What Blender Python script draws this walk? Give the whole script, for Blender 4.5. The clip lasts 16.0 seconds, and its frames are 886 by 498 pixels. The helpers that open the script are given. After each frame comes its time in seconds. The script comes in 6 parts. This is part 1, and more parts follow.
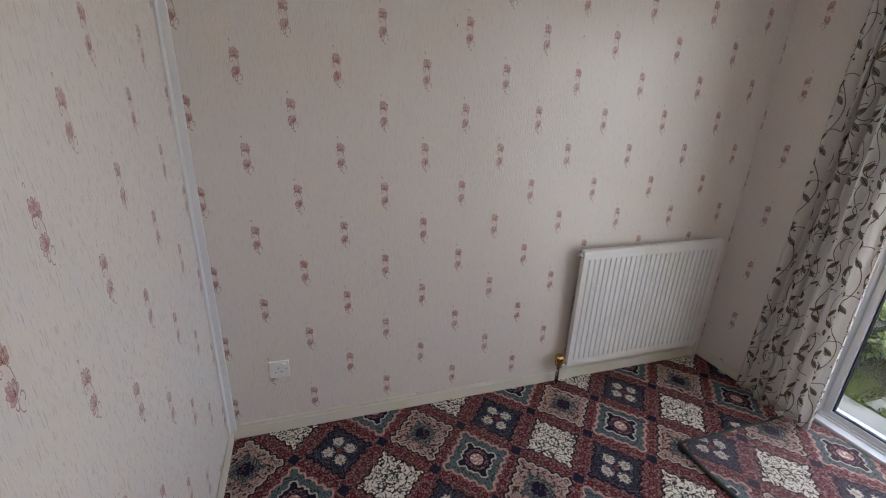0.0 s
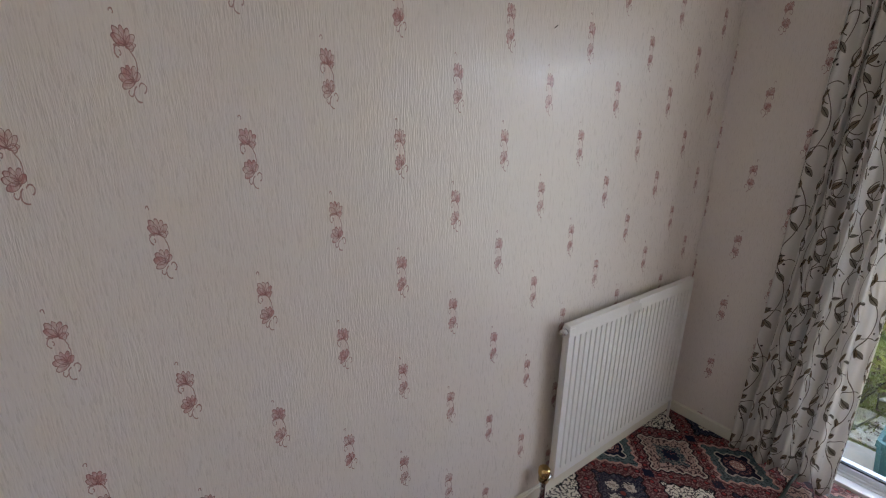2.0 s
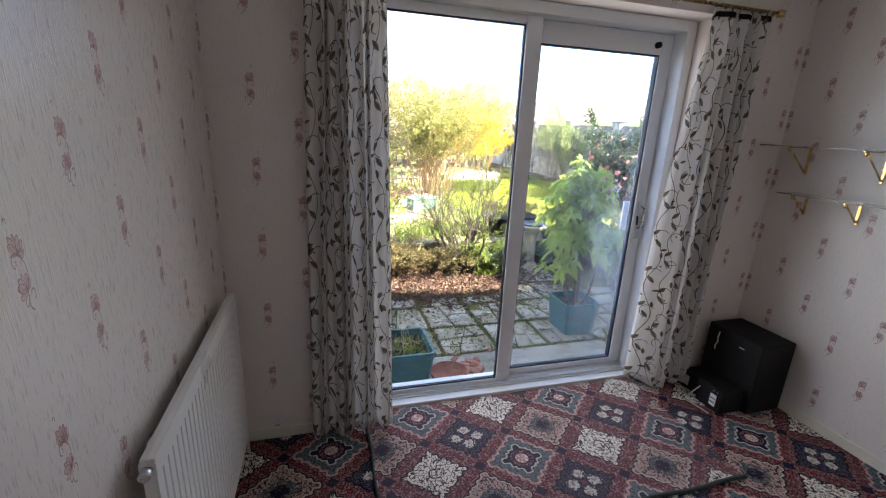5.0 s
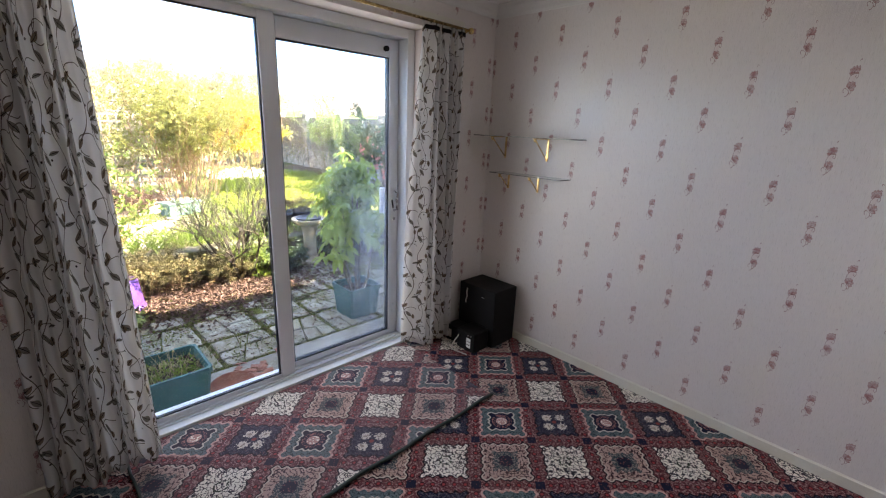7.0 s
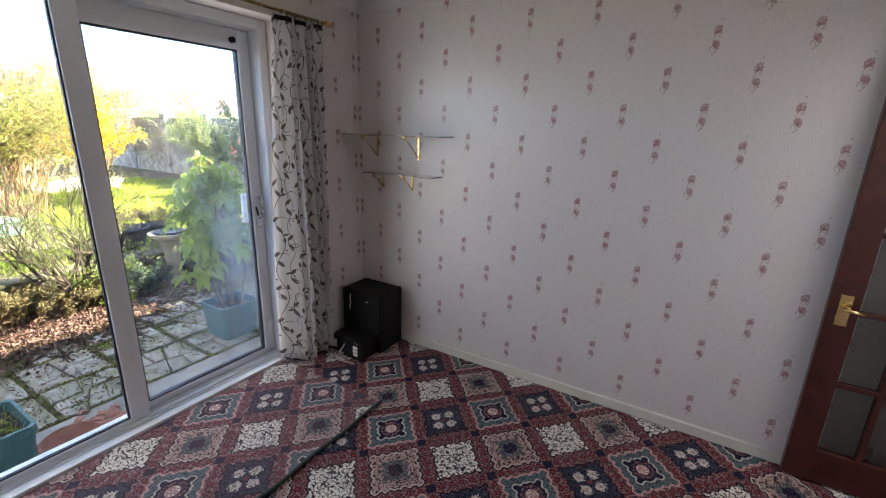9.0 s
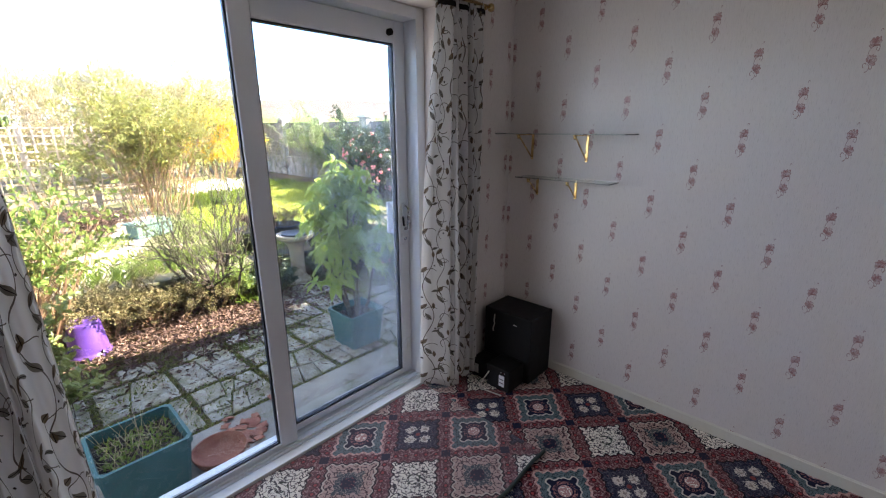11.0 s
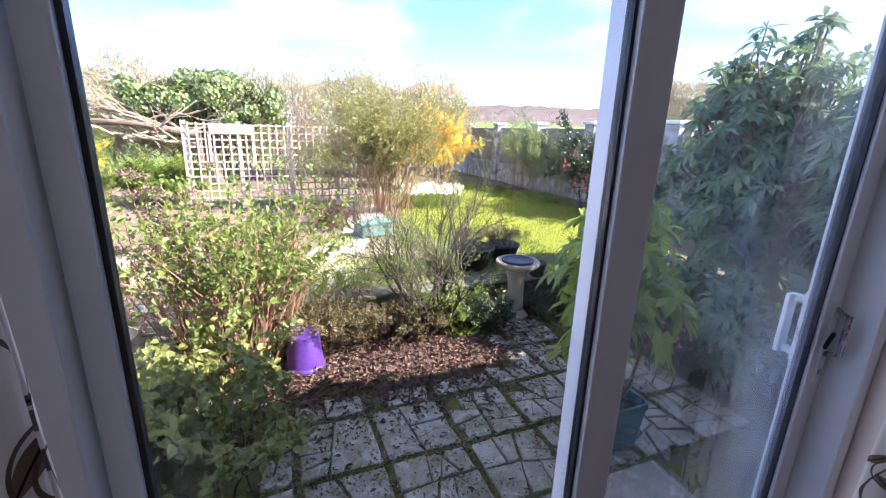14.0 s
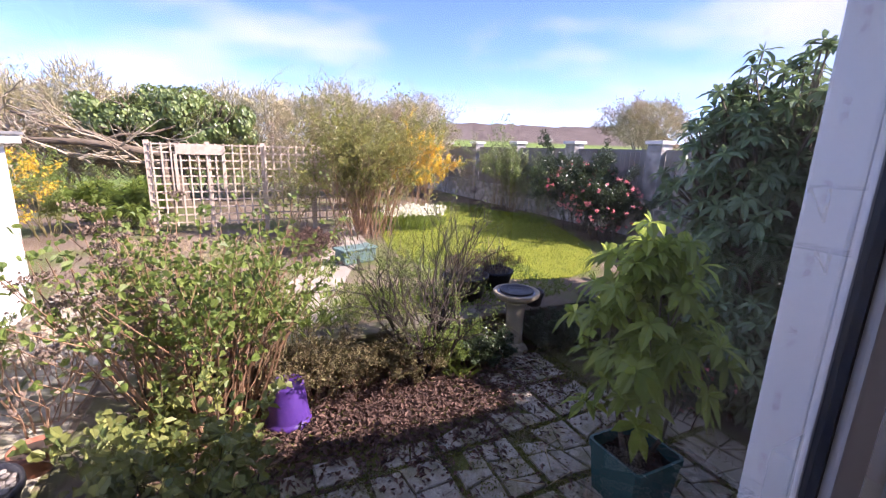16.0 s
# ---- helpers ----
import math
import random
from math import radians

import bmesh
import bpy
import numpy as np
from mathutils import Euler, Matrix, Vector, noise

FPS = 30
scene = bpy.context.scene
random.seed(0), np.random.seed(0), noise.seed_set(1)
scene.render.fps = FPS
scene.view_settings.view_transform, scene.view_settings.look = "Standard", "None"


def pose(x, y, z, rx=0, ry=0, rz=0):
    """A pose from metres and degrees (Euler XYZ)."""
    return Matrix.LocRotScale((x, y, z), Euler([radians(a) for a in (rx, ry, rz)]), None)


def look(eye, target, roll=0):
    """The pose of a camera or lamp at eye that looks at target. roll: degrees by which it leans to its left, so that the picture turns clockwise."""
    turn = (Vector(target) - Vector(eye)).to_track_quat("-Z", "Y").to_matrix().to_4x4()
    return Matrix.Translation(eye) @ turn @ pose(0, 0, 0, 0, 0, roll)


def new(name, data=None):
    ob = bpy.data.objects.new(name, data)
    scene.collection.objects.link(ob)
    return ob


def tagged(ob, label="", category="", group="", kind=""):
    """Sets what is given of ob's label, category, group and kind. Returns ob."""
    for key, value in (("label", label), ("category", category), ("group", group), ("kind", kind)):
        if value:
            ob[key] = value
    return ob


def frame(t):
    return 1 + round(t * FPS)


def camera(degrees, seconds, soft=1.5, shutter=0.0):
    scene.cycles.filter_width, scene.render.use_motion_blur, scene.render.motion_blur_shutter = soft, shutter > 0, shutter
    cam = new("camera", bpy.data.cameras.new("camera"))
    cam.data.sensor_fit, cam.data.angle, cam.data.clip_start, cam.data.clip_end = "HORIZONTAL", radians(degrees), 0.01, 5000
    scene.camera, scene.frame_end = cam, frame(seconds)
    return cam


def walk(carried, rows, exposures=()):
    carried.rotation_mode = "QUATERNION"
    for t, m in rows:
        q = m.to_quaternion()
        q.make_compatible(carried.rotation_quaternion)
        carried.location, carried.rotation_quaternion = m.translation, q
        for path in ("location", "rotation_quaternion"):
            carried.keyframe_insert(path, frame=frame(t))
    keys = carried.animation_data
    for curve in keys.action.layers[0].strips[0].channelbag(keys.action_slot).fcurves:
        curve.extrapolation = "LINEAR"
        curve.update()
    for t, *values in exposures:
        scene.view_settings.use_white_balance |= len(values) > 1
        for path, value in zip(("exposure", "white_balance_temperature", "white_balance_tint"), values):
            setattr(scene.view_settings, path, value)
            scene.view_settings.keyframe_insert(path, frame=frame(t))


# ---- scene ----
cam = camera(92.3, 16.0, 1.1)
PATH = [
    (0, (-0.008, -0.156, 1.611), (0.582, 1.624, 0.916), 2.3),
    (0.5, (0.062, 0.095, 1.635), (0.656, 1.879, 0.953), 3.1),
    (1, (0.114, 0.27, 1.61), (0.725, 2.056, 0.95), 3.4),
    (1.5, (0.096, 0.506, 1.593), (0.951, 2.21, 0.988), 2.9),
    (2, (0.124, 0.701, 1.583), (1.236, 2.261, 1.01), 0.9),
    (2.5, (0.323, 0.913, 1.577), (1.703, 2.241, 1.002), 1.2),
    (3, (0.469, 1.011, 1.575), (2.085, 2.038, 0.999), 1.8),
    (3.5, (0.545, 1.131, 1.576), (2.39, 1.662, 1.018), 2.0),
    (4, (0.545, 1.244, 1.581), (2.467, 1.298, 1.032), 0.2),
    (4.2, (0.537, 1.258, 1.585), (2.454, 1.158, 1.025), 0.7),
    (6.3, (0.325, 1.175, 1.561), (1.941, 0.129, 1.019), 2.8),
    (6.5, (0.307, 1.175, 1.578), (1.856, 0.036, 1.027), 2.8),
    (7, (0.268, 1.168, 1.585), (1.638, -0.183, 1.039), 2.4),
    (7.5, (0.246, 1.143, 1.588), (1.441, -0.367, 1.048), 2.0),
    (8, (0.211, 1.112, 1.598), (1.268, -0.499, 1.061), 1.5),
    (8.2, (0.207, 1.102, 1.603), (1.202, -0.547, 1.066), 1.5),
    (10.3, (0.436, 0.91, 1.56), (1.495, -0.699, 1.021), 1.6),
    (10.5, (0.55, 0.928, 1.565), (1.682, -0.629, 1.023), 1.6),
    (11, (0.817, 0.966, 1.584), (2.13, -0.44, 1.035), -0.1),
    (11.5, (1.037, 0.931, 1.58), (2.54, -0.271, 1.035), 0.0),
    (12, (1.238, 0.84, 1.581), (2.943, -0.051, 1.035), 0.4),
    (12.5, (1.411, 0.823, 1.577), (3.171, 0.046, 1.033), 1.1),
    (13, (1.668, 0.846, 1.581), (3.439, 0.091, 1.039), 1.2),
    (13.5, (1.852, 0.848, 1.583), (3.627, 0.098, 1.046), 1.2),
    (14, (2.051, 0.778, 1.598), (3.839, 0.058, 1.064), 1.8),
    (14.5, (2.182, 0.726, 1.604), (3.989, 0.046, 1.082), 2.0),
    (15, (2.298, 0.746, 1.629), (4.109, 0.066, 1.121), 2.0),
    (15.5, (2.385, 0.788, 1.643), (4.167, 0.014, 1.168), 1.8),
    (16, (2.448, 0.833, 1.648), (4.205, -0.006, 1.191), 1.8),
]
walk(cam, [(t, look(eye, target, roll)) for t, eye, target, roll in PATH], [(0.0, 5.7, 6950, 9), (1.5, 5.95, 7000, 9), (2.5, 4.95, 6800, 10), (3.0, 4.45, 6700, 11), (3.5, 4.55, 6600, 11), (4.2, 4.8, 6450, 11), (6.3, 5.1, 6650, 12), (8.2, 5.05, 6650, 11), (10.3, 4.85, 6400, 11), (12.0, 4.65, 6100, 14), (13.0, 4.5, 5900, 18), (14.0, 3.95, 5750, 25), (15.0, 3.35, 5850, 32), (16.0, 3.15, 6000, 36)])

# ---------------- world, sun ----------------
SUN_DIR = Vector((-0.40, -0.67, 0.62)).normalized()
world = bpy.data.worlds.new("world")
scene.world = world
world.use_nodes = True
wt = world.node_tree
wt.nodes.clear()
w_out = wt.nodes.new("ShaderNodeOutputWorld")
w_bg = wt.nodes.new("ShaderNodeBackground")
w_sky = wt.nodes.new("ShaderNodeTexSky")
w_sky.sky_type = "NISHITA"
w_sky.sun_disc = False
w_sky.sun_elevation = math.asin(SUN_DIR.z)
w_sky.sun_rotation = math.atan2(SUN_DIR.x, SUN_DIR.y)
w_sky.air_density, w_sky.dust_density, w_sky.ozone_density = 0.52, 0.1, 4.0
w_bg.inputs["Strength"].default_value = 0.080
w_co = wt.nodes.new("ShaderNodeTexCoord")
w_map = wt.nodes.new("ShaderNodeMapping")
w_map.inputs["Scale"].default_value = (1.0, 1.0, 3.6)
w_map.inputs["Location"].default_value = (0.35, 0.1, 0.0)
w_noise = wt.nodes.new("ShaderNodeTexNoise")
w_noise.inputs["Scale"].default_value = 2.3
w_noise.inputs["Detail"].default_value = 7.0
w_noise.inputs["Roughness"].default_value = 0.52
w_ramp = wt.nodes.new("ShaderNodeValToRGB")
w_ramp.color_ramp.elements[0].position = 0.44
w_ramp.color_ramp.elements[0].color = (0, 0, 0, 1)
w_ramp.color_ramp.elements[1].position = 0.70
w_ramp.color_ramp.elements[1].color = (0.85, 0.85, 0.85, 1)
w_mix = wt.nodes.new("ShaderNodeMix")
w_mix.data_type = "RGBA"
w_mix.inputs[7].default_value = (3.4, 3.4, 3.65, 1)
wt.links.new(w_co.outputs["Generated"], w_map.inputs["Vector"])
wt.links.new(w_map.outputs["Vector"], w_noise.inputs["Vector"])
wt.links.new(w_noise.outputs["Fac"], w_ramp.inputs["Fac"])
wt.links.new(w_ramp.outputs["Color"], w_mix.inputs[0])
wt.links.new(w_sky.outputs["Color"], w_mix.inputs[6])
wt.links.new(w_mix.outputs[2], w_bg.inputs["Color"])
wt.links.new(w_bg.outputs["Background"], w_out.inputs["Surface"])

sun = new("sun", bpy.data.lights.new("sun", "SUN"))
sun.data.energy, sun.data.angle, sun.data.color = 2.8, radians(0.6), (1.0, 0.89, 0.72)
sun.matrix_world = look(SUN_DIR * 30, (0, 0, 0))

# an added fill lamp on the lobby ceiling, unseen, to brighten the room
lobby_fill = new("lobby_fill_lamp", bpy.data.lights.new("lobby_fill_lamp", "AREA"))
lobby_fill.data.shape, lobby_fill.data.size, lobby_fill.data.size_y = "RECTANGLE", 0.70, 0.75
lobby_fill.data.energy, lobby_fill.data.color = 0.45, (0.95, 0.96, 1.0)
lobby_fill.matrix_world = look((-0.93, -0.96, 2.40), (-0.90, -0.96, 0.0))

# the sky's light in the opening of the patio door
door_sky = new("patio_door_daylight", bpy.data.lights.new("patio_door_daylight", "AREA"))
door_sky.data.shape, door_sky.data.size, door_sky.data.size_y = "RECTANGLE", 1.72, 2.00
door_sky.data.energy, door_sky.data.color = 0.42, (0.965, 0.985, 1.0)
door_sky.matrix_world = look((2.597, 0.13, 1.10), (1.597, 0.13, 1.10))


# ---------------- node expressions ----------------
class Ex:
    """A value in a node tree; arithmetic on it adds Math nodes."""

    def __init__(self, tree, sock):
        self.t, self.s = tree, sock

    def m(self, op, *others):
        n = self.t.nodes.new("ShaderNodeMath")
        n.operation = op
        for i, o in enumerate((self, *others)):
            if isinstance(o, Ex):
                self.t.links.new(o.s, n.inputs[i])
            else:
                n.inputs[i].default_value = o
        return Ex(self.t, n.outputs[0])

    def __add__(self, o): return self.m("ADD", o)
    def __sub__(self, o): return self.m("SUBTRACT", o)
    def __mul__(self, o): return self.m("MULTIPLY", o)
    def __truediv__(self, o): return self.m("DIVIDE", o)
    def __neg__(self): return self.m("MULTIPLY", -1.0)
    def __radd__(self, o): return self.m("ADD", o)
    def __rmul__(self, o): return self.m("MULTIPLY", o)
    def lt(self, o): return self.m("LESS_THAN", o)
    def gt(self, o): return self.m("GREATER_THAN", o)
    def max(self, o): return self.m("MAXIMUM", o)
    def min(self, o): return self.m("MINIMUM", o)
    def abs(self): return self.m("ABSOLUTE")
    def round(self): return (self + 0.5).m("FLOOR")
    def sin(self): return self.m("SINE")
    def band(self, lo, hi): return self.gt(lo) * self.lt(hi)
    def smooth(self, a, b):
        n = self.t.nodes.new("ShaderNodeMapRange")
        n.interpolation_type = "SMOOTHSTEP"
        self.t.links.new(self.s, n.inputs[0])
        n.inputs[1].default_value, n.inputs[2].default_value = a, b
        return Ex(self.t, n.outputs[0])


class Mat:
    def __init__(self, name, rough=0.6, metal=0.0, spec=0.5):
        self.mat = bpy.data.materials.new(name)
        self.mat.use_nodes = True
        self.t = self.mat.node_tree
        self.b = self.t.nodes["Principled BSDF"]
        self.b.inputs["Roughness"].default_value = rough
        self.b.inputs["Metallic"].default_value = metal
        self.b.inputs["Specular IOR Level"].default_value = spec
        self.p = None

    def pos(self):
        if self.p is None:
            g = self.t.nodes.new("ShaderNodeNewGeometry")
            self.p = g.outputs["Position"]
            x = self.t.nodes.new("ShaderNodeSeparateXYZ")
            self.t.links.new(self.p, x.inputs[0])
            self.xyz = [Ex(self.t, o) for o in x.outputs]
        return self.xyz

    def uv(self):
        g = self.t.nodes.new("ShaderNodeTexCoord")
        x = self.t.nodes.new("ShaderNodeSeparateXYZ")
        self.t.links.new(g.outputs["UV"], x.inputs[0])
        return Ex(self.t, x.outputs[0]), Ex(self.t, x.outputs[1])

    def vec(self, x, y, z=0.0):
        n = self.t.nodes.new("ShaderNodeCombineXYZ")
        for i, o in enumerate((x, y, z)):
            if isinstance(o, Ex):
                self.t.links.new(o.s, n.inputs[i])
            else:
                n.inputs[i].default_value = o
        return n.outputs[0]

    def noise(self, scale, detail=3, stretch=None, vector=None, rough=0.5):
        n = self.t.nodes.new("ShaderNodeTexNoise")
        n.inputs["Scale"].default_value, n.inputs["Detail"].default_value = scale, detail
        n.inputs["Roughness"].default_value = rough
        if vector is None:
            self.pos()
            vector = self.p
        if stretch:
            mp = self.t.nodes.new("ShaderNodeMapping")
            mp.inputs["Scale"].default_value = stretch
            self.t.links.new(vector, mp.inputs[0])
            vector = mp.outputs[0]
        self.t.links.new(vector, n.inputs["Vector"])
        return Ex(self.t, n.outputs["Fac"])

    def cells(self, scale, vector=None, out="Distance"):
        n = self.t.nodes.new("ShaderNodeTexVoronoi")
        n.inputs["Scale"].default_value = scale
        if vector is None:
            self.pos()
            vector = self.p
        self.t.links.new(vector, n.inputs["Vector"])
        return Ex(self.t, n.outputs[out])

    def random(self, island=False):
        if island:
            n = self.t.nodes.new("ShaderNodeNewGeometry")
            return Ex(self.t, n.outputs["Random Per Island"])
        n = self.t.nodes.new("ShaderNodeObjectInfo")
        return Ex(self.t, n.outputs["Random"])

    def mix(self, fac, a, b):
        n = self.t.nodes.new("ShaderNodeMix")
        n.data_type = "RGBA"
        if isinstance(fac, Ex):
            self.t.links.new(fac.s, n.inputs[0])
        else:
            n.inputs[0].default_value = fac
        for i, c in ((6, a), (7, b)):
            if isinstance(c, tuple):
                n.inputs[i].default_value = (*c, 1)
            else:
                self.t.links.new(c, n.inputs[i])
        return n.outputs[2]

    def color(self, c):
        if isinstance(c, tuple):
            self.b.inputs["Base Color"].default_value = (*c, 1)
        else:
            self.t.links.new(c, self.b.inputs["Base Color"])
        return self

    def rough(self, e):
        self.t.links.new(e.s, self.b.inputs["Roughness"])
        return self

    def bump(self, e, strength=0.3, dist=0.002):
        n = self.t.nodes.new("ShaderNodeBump")
        n.inputs["Strength"].default_value, n.inputs["Distance"].default_value = strength, dist
        self.t.links.new(e.s, n.inputs["Height"])
        self.t.links.new(n.outputs[0], self.b.inputs["Normal"])
        return self


def plain(name, a, b, scale=8.0, rough=0.6, metal=0.0, bump=0.15, detail=4, fine=90.0, spec=0.5):
    """A surface that drifts between two colours, with fine relief."""
    m = Mat(name, rough, metal, spec)
    n1, n2 = m.noise(scale, detail), m.noise(fine, 2)
    m.color(m.mix((n1 * 0.75 + n2 * 0.25).smooth(0.3, 0.7), a, b))
    m.rough((n1 * 0.25 + (rough - 0.12)))
    m.bump(n2, bump, 0.002)
    return m.mat


def leafy(name, a, b, rough=0.45, back=0.25):
    """Leaves that differ one by one and let some light through."""
    m = Mat(name, rough)
    m.color(m.mix(m.random(island=True), a, b))
    m.b.inputs["Transmission Weight"].default_value = 0.0
    tr = m.t.nodes.new("ShaderNodeBsdfTranslucent")
    tr.inputs[0].default_value = (*[min(1, c * 1.6) for c in b], 1)
    mx = m.t.nodes.new("ShaderNodeMixShader")
    mx.inputs[0].default_value = back
    out = m.t.nodes["Material Output"]
    m.t.links.new(m.b.outputs[0], mx.inputs[1])
    m.t.links.new(tr.outputs[0], mx.inputs[2])
    m.t.links.new(mx.outputs[0], out.inputs["Surface"])
    return m.mat


# ---------------- materials: room ----------------
def wallpaper(name, axis, u0, z0):
    """Pale pink paper with a vertical silky relief and a staggered print of paired flowers on a curling stem."""
    m = Mat(name, 0.42, spec=0.8)
    xyz = m.pos()
    u, z = xyz[axis], xyz[2]
    pu, pz = (u - u0) * (1 / 0.361), (z - z0) * (1 / 0.336)
    p, q = pu + pz, pu - pz
    fp, fq = p - p.round(), q - q.round()
    du, dv = (fp + fq) * (0.5 * 0.361), (fp - fq) * (0.5 * 0.336)
    wob = m.noise(140, 1) * 0.003 - 0.0015
    du, dv = (du + wob) * 1.85, (dv + wob) * 1.04

    def petal(cx, cy, turn, long, wide):
        """One pointed petal, dark along its rim."""
        x, y = du - cx, dv - cy
        c, s_ = math.cos(turn), math.sin(turn)
        e = (x * s_ + y * c - long * 0.5) * (1 / (long * 0.5))
        f = (x * c - y * s_) * (0.82 / wide)
        k = e * e + f * f
        return k.smooth(1.10, 0.92), k.smooth(0.62, 0.98) * k.smooth(1.15, 1.02)

    def ring(cx, cy, rad, wid, ax, ay, cutoff):
        x, y = du - cx, dv - cy
        r = (x * x + y * y).m("SQRT")
        return (r - rad).abs().smooth(wid * 2.2, wid * 0.9) * (x * ax + y * ay).gt(cutoff)

    bloom, rim = None, None
    for args in ((0.003, 0.022, -1.15, 0.036, 0.0070), (0.001, 0.022, -0.72, 0.038, 0.0074), (0.003, 0.024, -0.22, 0.030, 0.0064), (0.004, 0.022, 0.42, 0.030, 0.0066), (0.004, 0.020, 0.95, 0.032, 0.0060), (0.002, 0.019, 1.45, 0.028, 0.0048),
                 (0.010, -0.040, -1.85, 0.036, 0.0064), (0.008, -0.038, -1.42, 0.038, 0.0070), (0.007, -0.038, -0.98, 0.034, 0.0068), (0.006, -0.036, -0.45, 0.026, 0.0058), (0.009, -0.036, 0.30, 0.024, 0.0060), (0.010, -0.038, 0.95, 0.022, 0.0058)):
        fill, edge = petal(*args)
        bloom, rim = (fill, edge) if bloom is None else (bloom.max(fill), rim.max(edge))
    stems = ring(-0.013, -0.014, 0.037, 0.0010, 1.0, 0.6, 0.004)
    for args in ((0.030, -0.051, 0.009, 0.0010, 1.0, 0.8, -0.006), (0.018, -0.062, 0.014, 0.0010, -1.0, -0.3, 0.0), (-0.004, -0.060, 0.006, 0.0010, -0.6, -1.0, -0.003), (-0.019, 0.010, 0.010, 0.0010, -1.0, 0.4, -0.004), (-0.016, 0.008, 0.004, 0.0009, 1.0, 0.0, -0.001), (0.017, 0.018, 0.006, 0.0009, 1.0, 0.3, -0.003), (-0.020, 0.074, 0.005, 0.0009, 0.4, 1.0, -0.002)):
        stems = stems.max(ring(*args))
    streak = m.noise(60, 3, (7.0, 7.0, 0.5))
    grain = m.noise(330, 2, (1.0, 1.0, 0.10))
    base = m.mix(streak.smooth(0.3, 0.7), (0.710, 0.648, 0.610), (0.745, 0.685, 0.645))
    halo = (du * du * 4.5 + (dv * dv * 0.55)).m("SQRT").smooth(0.040, 0.020)
    base = m.mix(halo * 0.20, base, (0.62, 0.38, 0.37))
    base = m.mix(stems * 0.85, base, (0.30, 0.13, 0.12))
    col = m.mix(bloom * m.noise(75, 2).smooth(0.25, 0.75) * 0.74 + bloom * 0.20, base, (0.42, 0.17, 0.16))
    col = m.mix(rim * 0.84, col, (0.19, 0.050, 0.048))
    m.color(col)
    m.rough(grain * 0.30 + 0.16)
    m.bump(grain + streak * 0.25 + m.noise(190, 3, (1.0, 1.0, 0.25)) * 0.5, 0.55, 0.0018)
    return m.mat


def carpet(name, x0, y0, grey_mix):
    """Axminster of red ground with rows of diamond medallions of four kinds."""
    m = Mat(name, 0.95, spec=0.1)
    x, y, _ = m.pos()
    u, v = (x - x0) * (1 / 0.4065), (y - y0) * (1 / 0.445)
    p, q = u + v, u - v
    ip, iq = p.round(), q.round()
    fp, fq = p - ip, q - iq
    ax, ay = fp.abs(), fq.abs()
    along = ax.min(ay)
    wob = (along * 42.0).sin() * -0.020 + along * along * -0.16 + (m.noise(55, 1) * 0.04 - 0.02)
    sq = ax.max(ay)
    d = sq + wob
    r = (fp * fp + fq * fq).m("SQRT")
    parity = (ip + iq).m("MODULO", 2.0).abs()          # 0: white or teal, 1: navy or pink
    kind = ip.m("MODULO", 2.0).abs()
    fleck = m.cells(80, out="Distance")
    speck = m.noise(95, 2)
    tuft = m.noise(700, 1)
    pink, cream = (0.40, 0.18, 0.17), (0.84, 0.79, 0.70)
    navy, teal, green = (0.014, 0.016, 0.040), (0.13, 0.175, 0.19), (0.022, 0.035, 0.022)
    rose = fleck.lt(0.26)
    vine = (m.noise(46, 1.5) - 0.5).abs().lt(0.040)
    dash = (m.noise(75, 1) - 0.5).abs().lt(0.04)
    # white medallion: cream with dark winding stems and a few dull buds
    white = m.mix(vine * d.lt(0.36), cream, (0.035, 0.035, 0.045))
    white = m.mix(fleck.lt(0.27) * d.lt(0.33), white, (0.17, 0.11, 0.115))
    white = m.mix(fleck.lt(0.15) * d.lt(0.33), white, (0.03, 0.045, 0.06))
    white = m.mix(r.band(0.08, 0.11) * speck.gt(0.47), white, green)
    # navy medallion with four pale flowers
    fx, fy = ax - 0.125, ay - 0.125
    fr = (fx * fx + fy * fy).m("SQRT") + m.noise(110, 1) * 0.19
    nav = m.mix(dash * d.lt(0.38), navy, (0.10, 0.10, 0.13))
    nav = m.mix(fr.lt(0.178), nav, (0.66, 0.60, 0.53))
    nav = m.mix(fr.lt(0.125), nav, (0.30, 0.25, 0.22))
    nav = m.mix((fr.gt(0.25)) * fleck.lt(0.17), nav, (0.26, 0.11, 0.11))
    nav = m.mix(r.lt(0.04), nav, (0.25, 0.05, 0.05))
    # teal medallion
    tea = m.mix(r.lt(0.11), navy, (0.45, 0.25, 0.23))
    tea = m.mix(r.lt(0.10) * speck.gt(0.55), tea, cream)
    tea = m.mix((r * 1.0).band(0.13, 0.19) * dash, tea, pink)
    tea = m.mix(d.band(0.215, 0.245), tea, (0.55, 0.50, 0.45))
    tea = m.mix(d.band(0.245, 0.365), tea, m.mix(dash, teal, (0.02, 0.04, 0.05)))
    tea = m.mix(d.gt(0.365), tea, m.mix(speck.gt(0.5), (0.62, 0.40, 0.36), (0.46, 0.25, 0.23)))
    # pink medallion
    pnk = m.mix(vine, (0.47, 0.33, 0.29), (0.05, 0.03, 0.035))
    pnk = m.mix(fleck.lt(0.16), pnk, (0.18, 0.03, 0.035))
    pnk = m.mix(d.lt(0.20), pnk, m.mix(dash, (0.035, 0.06, 0.075), (0.30, 0.25, 0.23)))
    pnk = m.mix(d.lt(0.10), pnk, m.mix(rose, navy, (0.27, 0.10, 0.10)))
    pnk = m.mix(d.band(0.355, 0.38), pnk, (0.55, 0.47, 0.40))
